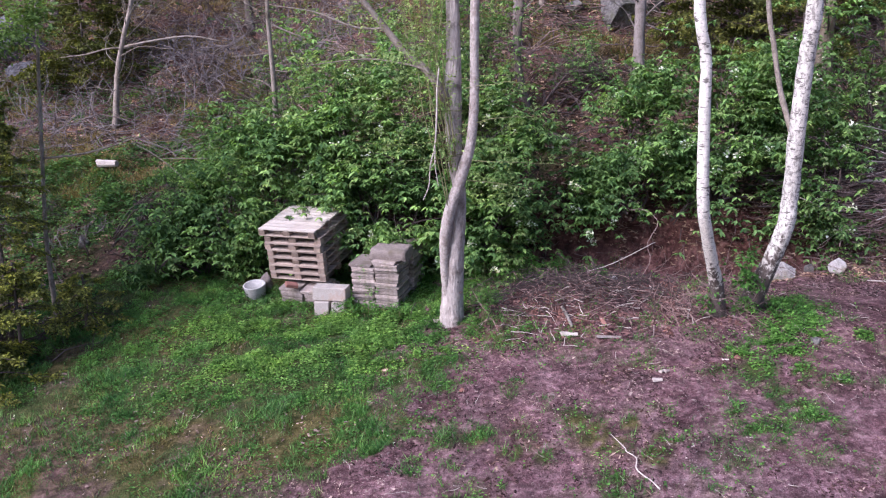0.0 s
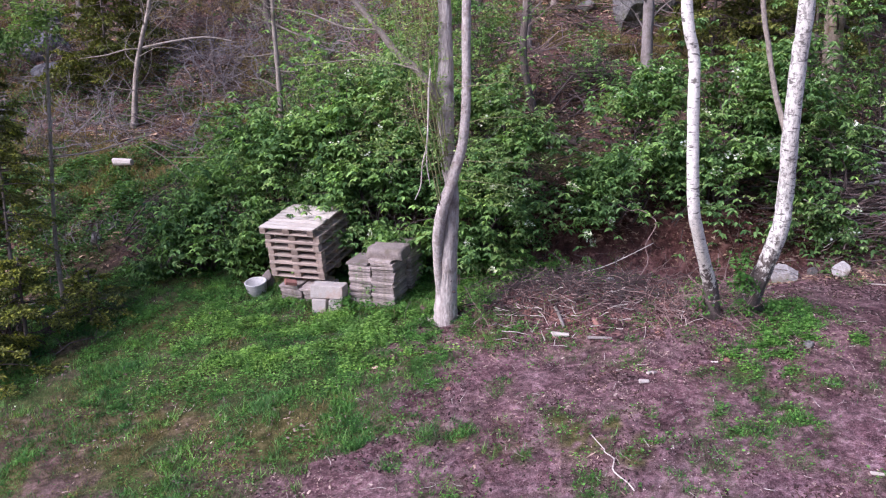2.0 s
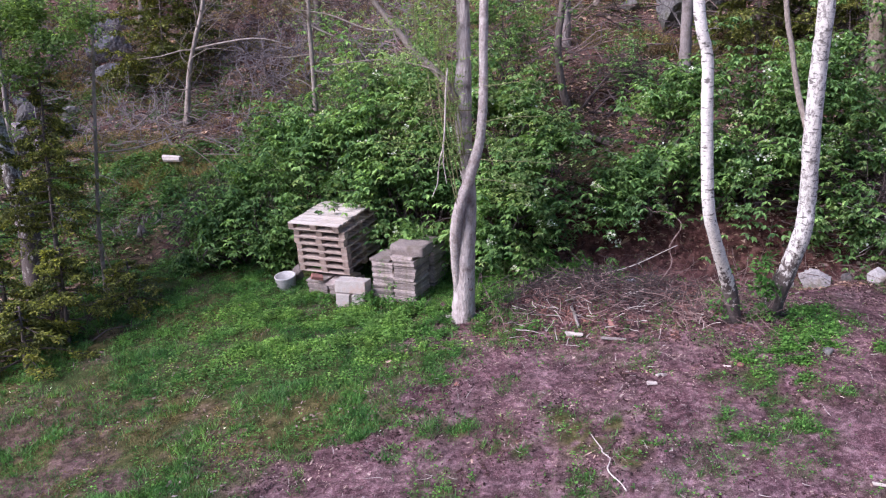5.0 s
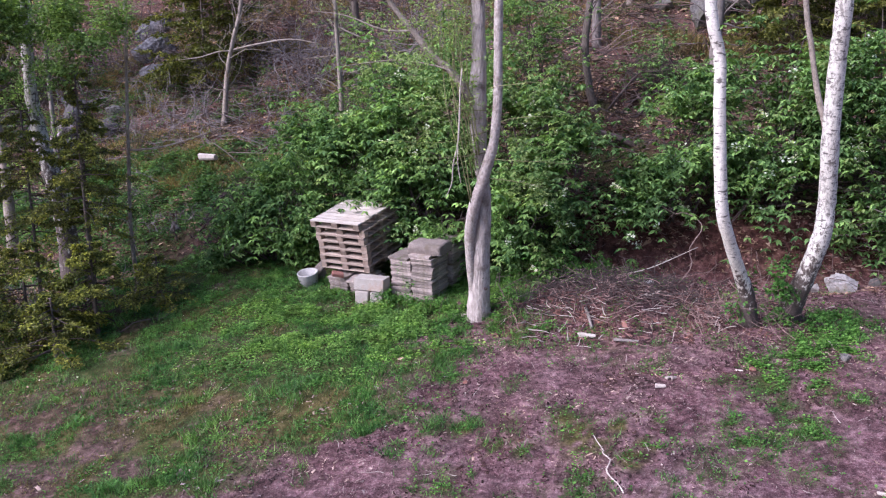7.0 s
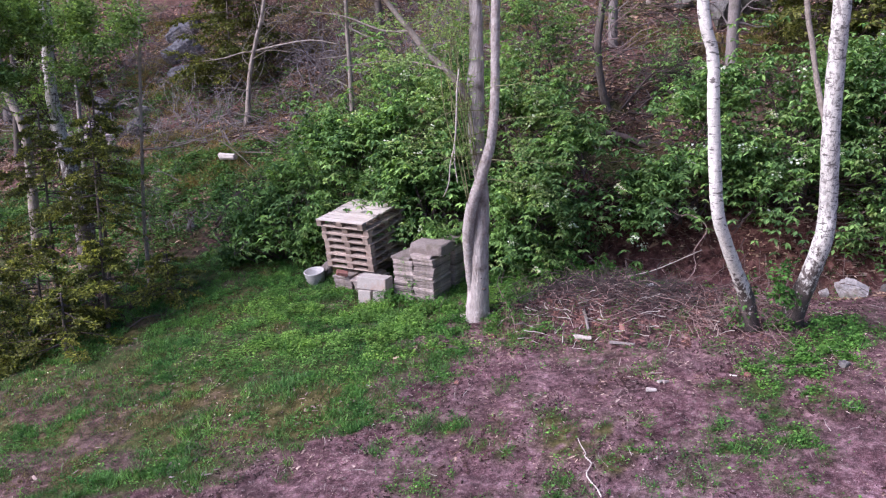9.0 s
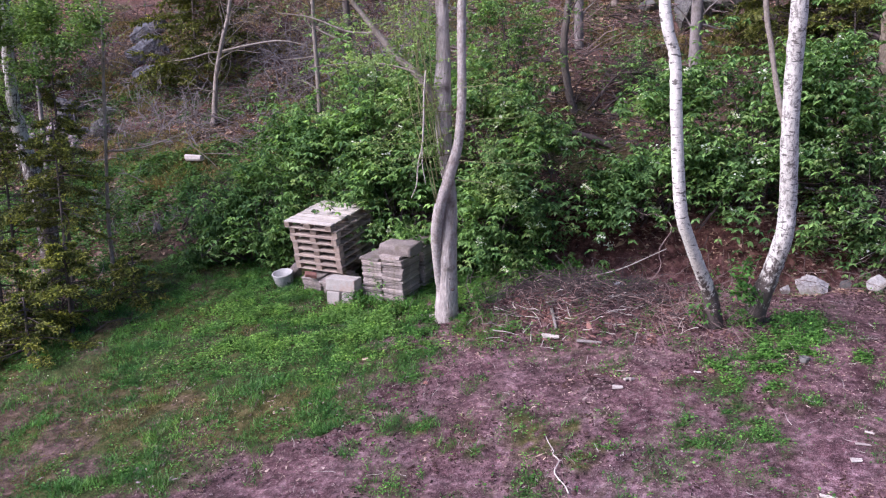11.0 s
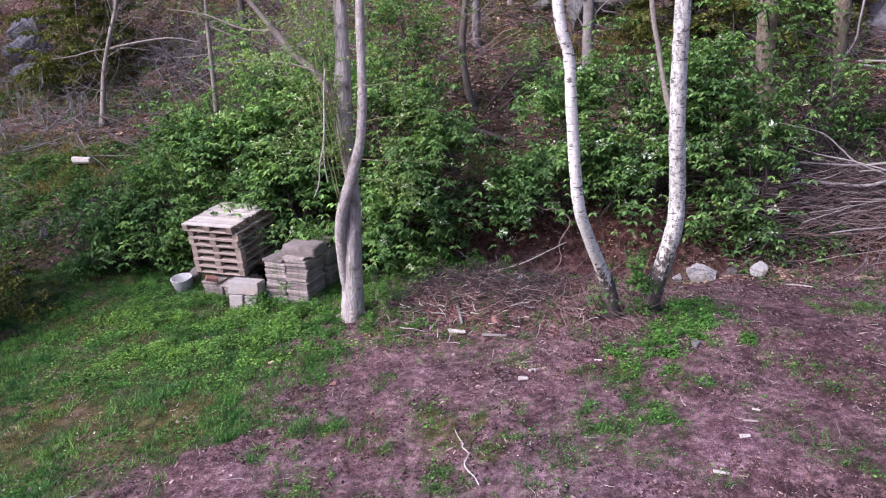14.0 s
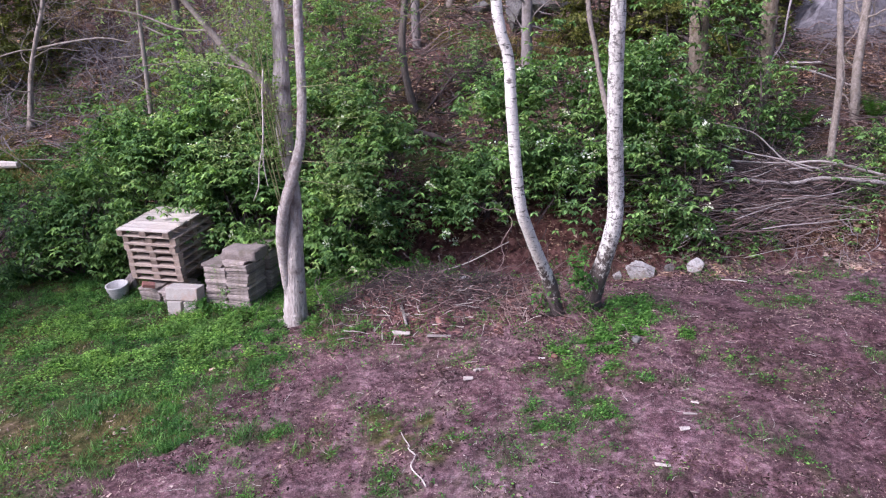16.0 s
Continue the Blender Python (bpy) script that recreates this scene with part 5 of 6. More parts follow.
def pallets():
    first = thing("pallet", (0, 0, 0), "weathered grey wooden pallet in a stack of seven", "pallet", "stacked pallets")
    r = random.Random(5)
    deck = [part("deck_board", box(1.02 + r.uniform(-0.02, 0.02), 0.125, 0.020, 0.002, cx=r.uniform(-0.012, 0.012), cy=-0.535 + i * 0.153, cz=0.118, wear=0.002, seed=i), BOARD, first) for i in range(8)]
    for x in (-0.455, 0, 0.455):
        part("stringer_board", box(0.10, 1.19, 0.020, 0.002, cx=x, cz=0.0975, wear=0.002, seed=20), BOARD, first)
        for y in (-0.53, 0, 0.53):
            part("block", box(0.115 if x else 0.13, 0.12, 0.070, 0.003, cx=x, cy=y, cz=0.053, wear=0.003, seed=int(30 + x * 9 + y * 5)), BLOCK, first)
    for y in (-0.535, 0, 0.535):
        part("bottom_board", box(1.02, 0.11, 0.018, 0.002, cy=y, cz=0.0095, wear=0.002, seed=40), BOARD, first)
    pose_top = turned(-3.08, 12.66, 1.31, -17, 10.3)

    def place(i):
        k = 7 - i
        j = random.Random(90 + i)
        if i == 6:
            return pose_top @ Matrix.Translation((0.51, 0.60, -0.129))
        return pose_top @ Matrix.Translation((0.51 + 0.010 * (k - 1) + 0.045 + j.uniform(-0.012, 0.012), 0.64 + j.uniform(-0.02, 0.02), -0.1295 * k)) @ Matrix.Rotation(radians(j.uniform(-1.2, 1.2)), 4, "Z")

    first.matrix_basis = place(0)
    for i in range(1, 7):
        ob = copy_thing(first, place(i))
        if i == 6:
            tagged(ob, "sun-bleached wooden pallet on top of the stack")
            for c in ob.children:
                if c.name.startswith("deck_board"):
                    c.data = c.data.copy()
                    c.data.materials[0] = BOARD_TOP


def slabs():
    data = []
    for s in range(7):
        bm = box(0.385, 0.58, 0.046, 0.006, cz=0.027, wear=0.011, seed=s)
        me = bpy.data.meshes.new("paving_slab")
        bm.to_mesh(me)
        bm.free()
        me.materials.append(CONCRETE)
        data.append(me)
    r = random.Random(8)

    def column(x, y, yaw, layers, tip, label, group):
        base = turned(x, y, float(land(x, y)) - 0.06, yaw, tip)
        for i in range(layers):
            ob = new("paving_slab", data[(i * 3 + layers) % 7])
            ob.matrix_basis = base @ Matrix.Translation((0.193 + r.uniform(-0.014, 0.014) - (0.05 if i == layers - 1 else 0), 0.30 + r.uniform(-0.022, 0.022), i * 0.0505)) @ Matrix.Rotation(radians(r.uniform(-0.9, 0.9)), 4, "Z") @ Matrix.Rotation(radians(r.uniform(-0.25, 0.25)), 4, "Y")
            tagged(ob, label, "paving slab", group)

    column(-1.47, 12.20, -15.7, 16, 5, "weathered grey concrete slab in a mossy stack", "stacked slabs")
    column(-1.085, 12.09, -15.7, 17, 5, "weathered grey concrete slab in a mossy stack", "stacked slabs")
    column(-0.86, 12.72, -15.7, 17, 5, "weathered grey concrete slab in the rear stack", "stacked slabs")
    column(-2.72, 12.62, -17, 6, 10, "grey slab under the pallet stack", "slabs under pallets")
    column(-2.32, 12.50, -17, 6, 10, "grey slab under the pallet stack", "slabs under pallets")
    column(-2.50, 13.2, -17, 8, 10, "grey slab under the pallet stack", "slabs under pallets")
    # a broken kerb piece with a rounded back lying on top
    bm = bmesh.new()
    bmesh.ops.create_cube(bm, size=1)
    bmesh.ops.subdivide_edges(bm, edges=bm.edges[:], cuts=7, use_grid_fill=True)
    for v in bm.verts:
        x, y, z = v.co
        v.co = Vector((x * 0.60, y * 0.46 * (1 - 0.2 * max(0, z) ** 1.5 * 2), z * 0.185 * (1 - 0.35 * y * y - 0.3 * x * x * (1 + x))))
        v.co += Vector((noise.noise(v.co * 9), noise.noise(v.co * 9 + Vector((7, 1, 3))), noise.noise(v.co * 9 + Vector((2, 8, 5))))) * 0.022
    for f in bm.faces:
        f.smooth = True
    ob = part("kerb_piece", bm, CONCRETE)
    ob.matrix_basis = turned(-0.83, 12.30, 0.99, -15.7, 5)
    tagged(ob, "broken weathered grey concrete piece lying on the slab stack", "concrete piece")


def blocks():
    for sx, sy, sz, x, y, z, yaw, tip in ((0.56, 0.27, 0.21, -1.81, 12.17, 0.245, -11, 3), (0.24, 0.25, 0.25, -1.93, 12.16, -0.02, -14, 3), (0.22, 0.25, 0.24, -1.67, 12.10, -0.01, -10, 3)):
        ob = part("concrete_block", box(sx, sy, sz, 0.008, cz=sz / 2, wear=0.007, seed=int(sx * 100 + x * 10)), LECA)
        ob.matrix_basis = turned(x, y, z, yaw, tip)
        tagged(ob, "pale porous building block in a small pile", "building block", "piled building blocks")
    ob = part("brick", box(0.20, 0.11, 0.065, 0.008, cz=0.033, wear=0.007, seed=3), BRICK)
    ob.matrix_basis = turned(-2.52, 12.45, 0.37, 20, 18, 14)
    tagged(ob, "red brick leaning on the pallet stack", "brick")


def pot():
    bm = bmesh.new()
    n = 28
    prof = [(0.15, 0.0), (0.165, 0.02), (0.188, 0.22), (0.195, 0.238), (0.188, 0.246), (0.165, 0.24), (0.155, 0.10), (0.0, 0.10)]
    rings = [[bm.verts.new((r * math.cos(2 * math.pi * i / n), r * math.sin(2 * math.pi * i / n), z)) for i in range(n)] for r, z in prof[:-1]]
    for a, b in zip(rings, rings[1:]):
        for i in range(n):
            bm.faces.new((a[i], a[(i + 1) % n], b[(i + 1) % n], b[i]))
    bm.faces.new(rings[0][::-1])
    bm.faces.new(rings[-1])
    for f in bm.faces:
        f.smooth = True
    ob = part("plant_pot", bm, POT)
    ob.matrix_basis = turned(-3.23, 12.95, float(land(-3.23, 12.95)) - 0.02, 0, 12, -4)
    tagged(ob, "empty pale concrete plant pot in the grass", "plant pot")


def moss_on(place, r, label, seed):
    """A tuft of green growing out of the joints of a stack."""
    rng = np.random.default_rng(seed)
    ob = thing("ivy_tuft", place, label, "weeds")
    n = 60
    p = np.array(place) + rng.normal(0, 1, (n, 3)) * np.array([r, 0.02, r * 1.1])
    leaves_at("foliage", p, np.tile([-0.2, -0.9, 0.2], (n, 1)), 5, 0.035, HERB, ob, rng, 0.6)
    twig_part("stalkwork", [[(q[0], q[1] + 0.05, q[2] - 0.03, 0.002), (q[0], q[1], q[2], 0.002)] for q in p[::4]], SHOOT, ob, 3, 3)


moss_on((-1.28, 12.12, 0.72), 0.07, "green tuft growing from the slab stack", 501)
moss_on((-1.15, 12.07, 0.42), 0.06, "green tuft growing from the slab stack", 502)


def stone(x, y, sx, sy, sz, label, mat, seed, sink=0.3, category="stone", name="stone"):
    """A rounded, broken stone half sunk in the ground."""
    bm = bmesh.new()
    bmesh.ops.create_icosphere(bm, subdivisions=4, radius=1)
    off = Vector((seed * 3.7, seed * 1.3, seed * 2.1))
    r = random.Random(seed)
    cuts = [(Vector((r.gauss(0, 1), r.gauss(0, 1), r.gauss(0.3, 1))).normalized(), r.uniform(0.42, 0.75)) for _ in range(16)]
    for v in bm.verts:
        d = v.co.normalized()
        k = 1 + 0.28 * noise.noise(d * 1.1 + off) + 0.10 * noise.noise(d * 3.0 + off)
        q = d * k
        crag = 0.10 * noise.noise(d * 5.0 + off) + 0.07 * noise.noise(d * 11.0 + off) if sx > 0.5 else 0.0
        for c, reach in cuts:
            over = q.dot(c) - reach
            if over > 0:
                q = q - c * over * 0.92
        q = q * (1 + crag)
        v.co = Vector((q.x * sx / 2, q.y * sy / 2, q.z * sz / 2 * 1.25))
    bmesh.ops.recalc_face_normals(bm, faces=bm.faces[:])
    ob = part(name, bm, mat)
    ob.matrix_basis = turned(x, y, float(land(x, y)) + sz * (0.5 - sink), seed * 37 % 360 if sx == sy else (seed * 11) % 14 - 7)
    return tagged(ob, label, category)


pallets()
slabs()
blocks()
pot()
stone(-3.12, 13.2, 0.36, 0.26, 0.42, "rounded grey stone behind the plant pot", CONCRETE, 7, 0.2)
stone(5.83, 13.0, 0.66, 0.46, 0.50, "large pale field stone at the foot of the bank", STONE, 14, 0.3)
stone(6.78, 12.95, 0.44, 0.32, 0.30, "pale field stone at the foot of the bank", STONE, 2, 0.3)
stone(6.36, 13.1, 0.26, 0.2, 0.22, "small grey stone between larger ones", ROCK, 3, 0.35)
stone(5.45, 13.1, 0.24, 0.2, 0.2, "small grey stone at the bank", STONE, 4, 0.3)
stone(5.06, 10.0, 0.24, 0.18, 0.12, "flat grey stone among green herbs", ROCK, 5, 0.45)


# ---- sticks and brush ----
def sticks(name, label, category, n, spot, length, radius, mat, seed, flat=0.12, along=None, bend=0.2, lift=0.06):
    """A tangle of thin sticks on the ground."""
    rng = np.random.default_rng(seed)
    pieces = []
    for _ in range(n):
        x, y, h = spot(rng)
        a = rng.uniform(0, 2 * np.pi) if along is None else rng.normal(*along)
        L = length * np.exp(rng.normal(0, 0.4))
        w = (math.cos(a), math.sin(a), 0.16 * math.sin(a) + rng.normal(0, flat))
        p = np.array(wander(rng, (0, 0, 0), w, L, radius * rng.uniform(0.5, 1.4), 5, bend))
        p[:, :3] -= p[:, :3].mean(0)
        p[:, :3] += (x, y, 0)
        p[:, 2] += float(land(x, y)) + h + rng.uniform(0, lift)
        g = land(p[:, 0], p[:, 1]) + p[:, 3] * 0.6
        p[:, 2] = np.maximum(p[:, 2], g)
        pieces.append(tube(p, 7, 4, 0, 0, 0, False))
    v, f = join(pieces)
    return tagged(new(name, mesh_of(name, v, f, mat)), label, category, kind="stuff")


def mound(rng):
    x, y = rng.normal(2.1, 0.85), rng.normal(11.5, 0.45)
    return x, y, abs(rng.normal(0.05, 0.11)) * math.exp(-((x - 2.1) / 1.2) ** 2)


sticks("twig_heap", "heap of dry brown twigs and bark below the birches", "twigs", 260, mound, 0.26, 0.006, TWIG, 121, 0.3)
sticks("pale_twigs", "bleached sticks strewn over the twig heap", "twigs", 75, lambda r: (r.normal(2.0, 0.8), r.normal(11.2, 0.4), abs(r.normal(0, 0.05))), 0.24, 0.007, TWIG_PALE, 122, 0.2)
sticks("dark_twigs", "dark twigs heaped under the bushes", "twigs", 800, lambda r: (r.normal(2.2, 0.85), r.normal(11.8, 0.42), abs(r.normal(0, 0.10))), 0.34, 0.007, TWIG_DARK, 123, 0.4)
sticks("birch_foot_twigs", "tangle of dry stems round the birch feet", "twigs", 120, lambda r: (r.normal(3.9, 0.32), r.normal(11.15, 0.25), abs(r.normal(0, 0.18))), 0.55, 0.005, TWIG, 124, 0.6)
sticks("ground_twigs", "thin twigs strewn over the bare soil", "twigs", 240, lambda r: (r.uniform(-1.5, 9.5), r.uniform(6, 12.6), 0.0), 0.13, 0.004, TWIG_PALE, 125, 0.05)
sticks("brush_pile", "long brush pile of cut reddish branches along the bank", "brush pile", 520, lambda r: (r.normal(8.2, 0.85), r.normal(13.85, 0.2), r.uniform(0.0, 0.78)), 1.1, 0.008, TWIG, 126, 0.12, (0.12, 0.30), 0.17, 0.05)
sticks("dark_brush", "dark reddish thin branches in the brush pile", "brush pile", 760, lambda r: (r.normal(8.1, 1.0), r.normal(14.05, 0.22), r.uniform(0.0, 0.85)), 1.1, 0.010, TWIG_DARK, 133, 0.12, (0.10, 0.35), 0.18, 0.05)
sticks("pale_brush", "bleached thin branches on the brush pile", "brush pile", 46, lambda r: (r.uniform(6.8, 10.2), r.normal(13.75, 0.2), r.uniform(0.1, 1.0)), 1.4, 0.008, TWIG_PALE, 127, 0.10, (0.1, 0.25), 0.12, 0.1)
sticks("curly_roots", "bare curly roots and twigs on the bank", "twigs", 34, lambda r: (r.uniform(8.3, 10.6), r.normal(13.3, 0.25), abs(r.normal(0, 0.12))), 0.7, 0.007, TWIG_GREY, 132, 0.5, None, 0.5)
sticks("bank_twigs", "dead twigs along the foot of the bank", "twigs", 260, lambda r: (r.uniform(0.5, 10), r.normal(13.15, 0.22), abs(r.normal(0, 0.08))), 0.5, 0.006, TWIG, 128)
sticks("upper_brush", "fallen branches on the upper bank", "brush pile", 900, lambda r: (r.uniform(6.5, 14), r.uniform(14.8, 20), abs(r.normal(0, 0.22))), 1.2, 0.011, TWIG_DARK, 129, 0.2, (0.0, 0.5), 0.15)
sticks("bank_branches", "pale and reddish fallen branches on the upper bank", "brush pile", 240, lambda r: (r.uniform(8, 14), r.uniform(14.6, 19), abs(r.normal(0, 0.22))), 1.2, 0.009, TWIG, 136, 0.25, (0.0, 0.5), 0.2)
sticks("hill_brush", "dark fallen branches on the hillside", "brush pile", 1000, lambda r: (r.uniform(-2, 7), r.uniform(15, 25), abs(r.normal(0, 0.2))), 1.2, 0.012, TWIG_DARK, 130, 0.25)
sticks("hill_branches", "reddish dead branches on the hillside", "brush pile", 700, lambda r: (r.uniform(-3, 9), r.uniform(17, 26), abs(r.normal(0, 0.25))), 1.3, 0.011, TWIG, 134, 0.3)
sticks("slope_brush", "grey fallen twigs on the open slope", "brush pile", 1500, lambda r: (r.uniform(-20, -1), r.uniform(19, 28), abs(r.normal(0, 0.25))), 1.1, 0.010, TWIG_GREY, 131, 0.4)
sticks("slope_branches", "dark fallen branches on the open slope", "brush pile", 900, lambda r: (r.uniform(-20, -1), r.uniform(20, 28), abs(r.normal(0, 0.25))), 1.2, 0.012, TWIG_DARK, 135, 0.4)


def branch(rows, label, mat, seed, twigs=0, twig=0.4, name="branch"):
    """One branch lying or hanging, with its side twigs."""
    rng = np.random.default_rng(seed)
    ob = thing(name, rows[0][:3], label, "branch")
    limb("stem", rows, mat, ob, 18, 7, 0.06, seed)
    if twigs:
        twig_part("side_twigs", twigs_on(rng, rows, twigs, twig, rows[0][3] * 0.35, 0.2), mat, ob)
    return ob


branch([(5.78, 13.85, 1.98, 0.016), (6.45, 13.85, 1.87, 0.025), (7.16, 13.85, 1.85, 0.032), (7.76, 13.85, 1.97, 0.035), (8.68, 13.85, 1.9, 0.036), (9.28, 13.85, 2.0, 0.038), (10.6, 13.9, 1.88, 0.04)], "long grey fallen branch across the brush pile", BARK_GREY, 141, 8, 0.6)
branch([(6.94, 14.05, 2.34, 0.010), (7.71, 14.05, 2.29, 0.016), (8.64, 14.05, 2.24, 0.02), (9.4, 14.05, 2.27, 0.024), (10.6, 14.05, 1.98, 0.03)], "bleached thin branch on the brush pile", TWIG_PALE, 142, 8, 0.6)
branch([(7.22, 13.95, 2.98, 0.007), (7.93, 13.95, 2.82, 0.010), (8.31, 13.95, 2.53, 0.013), (8.59, 13.95, 2.3, 0.015), (9.11, 13.95, 2.1, 0.016)], "thin arching branch over the brush pile", TWIG_PALE, 151, 6, 0.5)
branch([(7.35, 13.95, 2.62, 0.006), (7.9, 13.95, 2.45, 0.009), (8.5, 13.95, 2.33, 0.012), (9.3, 13.95, 2.12, 0.014)], "thin pale branch over the brush pile", TWIG_PALE, 152, 5, 0.5)
branch([(9.53, 16.5, 4.0, 0.03), (9.88, 16.5, 3.96, 0.022), (10.49, 16.5, 3.78, 0.016), (10.97, 16.5, 3.6, 0.012)], "pale broken branch on the upper bank", TWIG_PALE, 153, 4, 0.5)
STICK = [(1.93, 8.27, 0.004), (1.97, 8.12, 0.005), (2.04, 8.0, 0.006), (2.03, 7.92, 0.006), (2.11, 7.82, 0.007), (2.10, 7.72, 0.006), (2.07, 7.62, 0.008), (2.12, 7.5, 0.008), (2.19, 7.42, 0.007), (2.24, 7.3, 0.009)]
branch([tuple(at(x, y, 0.02 + 0.012 * (i % 2))) + (r,) for i, (x, y, r) in enumerate(STICK)], "pale crooked stick on the soil", TWIG_PALE, 143, 7, 0.13, "stick")
branch([tuple(at(1.78, 11.15, 0.06)) + (0.024,), tuple(at(1.83, 10.98, 0.06)) + (0.024,), tuple(at(1.88, 10.78, 0.03)) + (0.022,)], "grey split stake leaning on the twig heap", BARK_DULL, 144, 0, 0, "stick")
branch([tuple(at(2.3, 12.3, 0.15)) + (0.007,), tuple(at(2.8, 12.45, 0.3)) + (0.007,), tuple(at(3.5, 12.5, 0.65)) + (0.005,)], "thin pale branch sticking out of the heap", TWIG_PALE, 145, 4, 0.3)
branch([tuple(at(3.2, 12.2, 0.1)) + (0.008,), tuple(at(3.42, 12.45, 0.35)) + (0.008,), tuple(at(3.38, 12.55, 0.6)) + (0.008,), tuple(at(3.56, 12.65, 0.9)) + (0.008,), (3.52, 12.75, 1.5, 0.007), (3.3, 12.8, 1.62, 0.007), (3.15, 12.8, 1.6, 0.006), (2.9, 12.8, 1.74, 0.004)], "bare crooked stem by the birches", TWIG, 146, 14, 0.4)
branch([(1.75, 15.7, 2.75, 0.05), (2.2, 15.6, 2.65, 0.06), (2.9, 15.6, 2.35, 0.06), (3.3, 15.5, 2.3, 0.05)], "dark rotten log on the slope", TWIG_DARK, 147, 4, 0.5, "log")
branch([(0.42, 11.5, 0.62, 0.006), (0.62, 11.35, 0.32, 0.007), (0.9, 11.15, 0.12, 0.007), (1.2, 11.0, 0.14, 0.005)], "thin dead stick leaning by the grey tree", TWIG, 148, 4, 0.25, "stick")
branch([(6.9, 12.6, 0.45, 0.010), (7.3, 12.45, 0.46, 0.012), (7.45, 12.4, 0.45, 0.008)], "white stick on the soil", TWIG_PALE, 149, 0, 0, "stick")


def firewood(x, y, length, radius, yaw, label, mat, seed, lift=0.0):
    """A split piece of wood lying on the ground."""
    r = random.Random(seed)
    bm = bmesh.new()
    ring = [(math.cos(a) * radius * r.uniform(0.75, 1.2), max(-0.5 * radius, math.sin(a) * radius * r.uniform(0.35, 0.9))) for a in np.linspace(0, 2 * np.pi, 9)[:-1]]
    ends = [[bm.verts.new((s * length / 2 * (1 + r.uniform(-0.16, 0.1)), p[0] * (1 - 0.35 * k) * r.uniform(0.85, 1.1), p[1] * (1 - 0.2 * k))) for p in ring] for k, s in ((0, -1), (1, 1))]
    for i in range(8):
        bm.faces.new((ends[0][i], ends[1][i], ends[1][(i + 1) % 8], ends[0][(i + 1) % 8]))
    bm.faces.new(ends[0])
    bm.faces.new(ends[1][::-1])
    bmesh.ops.recalc_face_normals(bm, faces=bm.faces[:])
    ob = part("wood_piece", bm, mat)
    ob.matrix_basis = turned(x, y, float(land(x, y)) + radius * 0.55 + lift, yaw, 9 * math.cos(radians(yaw)))
    return tagged(ob, label, "wood piece")


firewood(1.81, 10.64, 0.24, 0.055, -8, "pale sawn wood piece on the soil", TWIG_PALE, 1)
firewood(2.35, 10.5, 0.34, 0.035, -4, "grey split wood piece on the soil", BARK_DULL, 2)
firewood(2.74, 9.32, 0.12, 0.035, 5, "small pale wood chunk on the soil", TWIG_PALE, 3)
firewood(2.86, 9.55, 0.09, 0.03, 40, "small pale wood chunk on the soil", TWIG_PALE, 4)
firewood(-0.02, 11.45, 0.24, 0.045, 12, "pale cut wood piece beside the tree", TWIG_PALE, 6)
firewood(-7.95, 18.4, 0.46, 0.19, -6, "short pale birch log lying on the green slope", TWIG_PALE, 7, 0.12)
firewood(2.75, 12.2, 0.16, 0.05, 20, "white lump among the twigs", POT, 8, 0.05)
for i, (x, y, length, yaw) in enumerate(((5.38, 8.46, 0.13, -25), (5.25, 8.22, 0.14, -5), (5.11, 7.93, 0.13, 10), (6.32, 9.12, 0.17, 12), (4.71, 7.35, 0.14, -15), (2.92, 9.54, 0.08, 30), (3.73, 9.7, 0.12, 0))):
    firewood(x, y, length * (0.7, 1.1, 0.85)[i % 3], (0.016, 0.022, 0.03)[i % 3], yaw, "pale wood chunk on the bare soil", (TWIG_PALE, CHIP)[i % 2], 20 + i)
firewood(10.37, 17.58, 0.8, 0.055, -6, "pale fallen log on the upper bank", TWIG_PALE, 11, 0.1)
branch([(9.01, 15.3, 5.21, 0.022), (8.96, 15.3, 4.8, 0.02), (8.92, 15.3, 4.43, 0.018), (8.73, 15.3, 4.07, 0.014), (8.63, 15.3, 3.64, 0.010), (8.6, 15.3, 3.1, 0.006)], "lichen-grey crooked branch hanging above the bank", TWIG_GREY, 150, 16, 0.5)
stone(0.25, 9.45, 0.11, 0.09, 0.07, "small reddish stone on the soil", BRICK, 11, 0.35)
stone(3.9, 9.75, 0.17, 0.12, 0.09, "small reddish stone on the soil", BRICK, 12, 0.35)


def fern(x, y, size, seed):
    """A clump of arching fronds with paired leaflets."""
    rng = np.random.default_rng(seed)
    ob = thing("fern", at(x, y), "green fern clump on the leafy bank", "fern")
    for i in range(11):
        a = i * 0.571 * 2 + rng.uniform(0, 0.5)
        w = np.array([math.cos(a), math.sin(a), 2.6])
        rows = wander(rng, np.array(ob.location), w, size * rng.uniform(0.8, 1.2), 0.006, 6, 0.04, 0.13)
        s = spline(rows, 18)[2:]
        t = unit(np.gradient(s[:, :3], axis=0))
        side = unit(np.cross(t, [0, 0, 1.0]))
        b = np.vstack([s[:, :3]] * 2) - np.array(ob.location)
        wy = np.vstack([side + t * 0.4, -side + t * 0.4])
        L = np.tile(size * 0.26 * np.sin(np.linspace(0.5, 3.05, len(s))), 2)
        tagged(part("frond", leaf_mesh("frond", b, wy, np.tile([0, 0, 1.0], (len(b), 1)), L, HERB, 0.32, 0.1), None, ob), kind="stuff")
    return ob


fern(9.72, 16.06, 0.75, 171)
fern(11.24, 16.06, 0.7, 172)


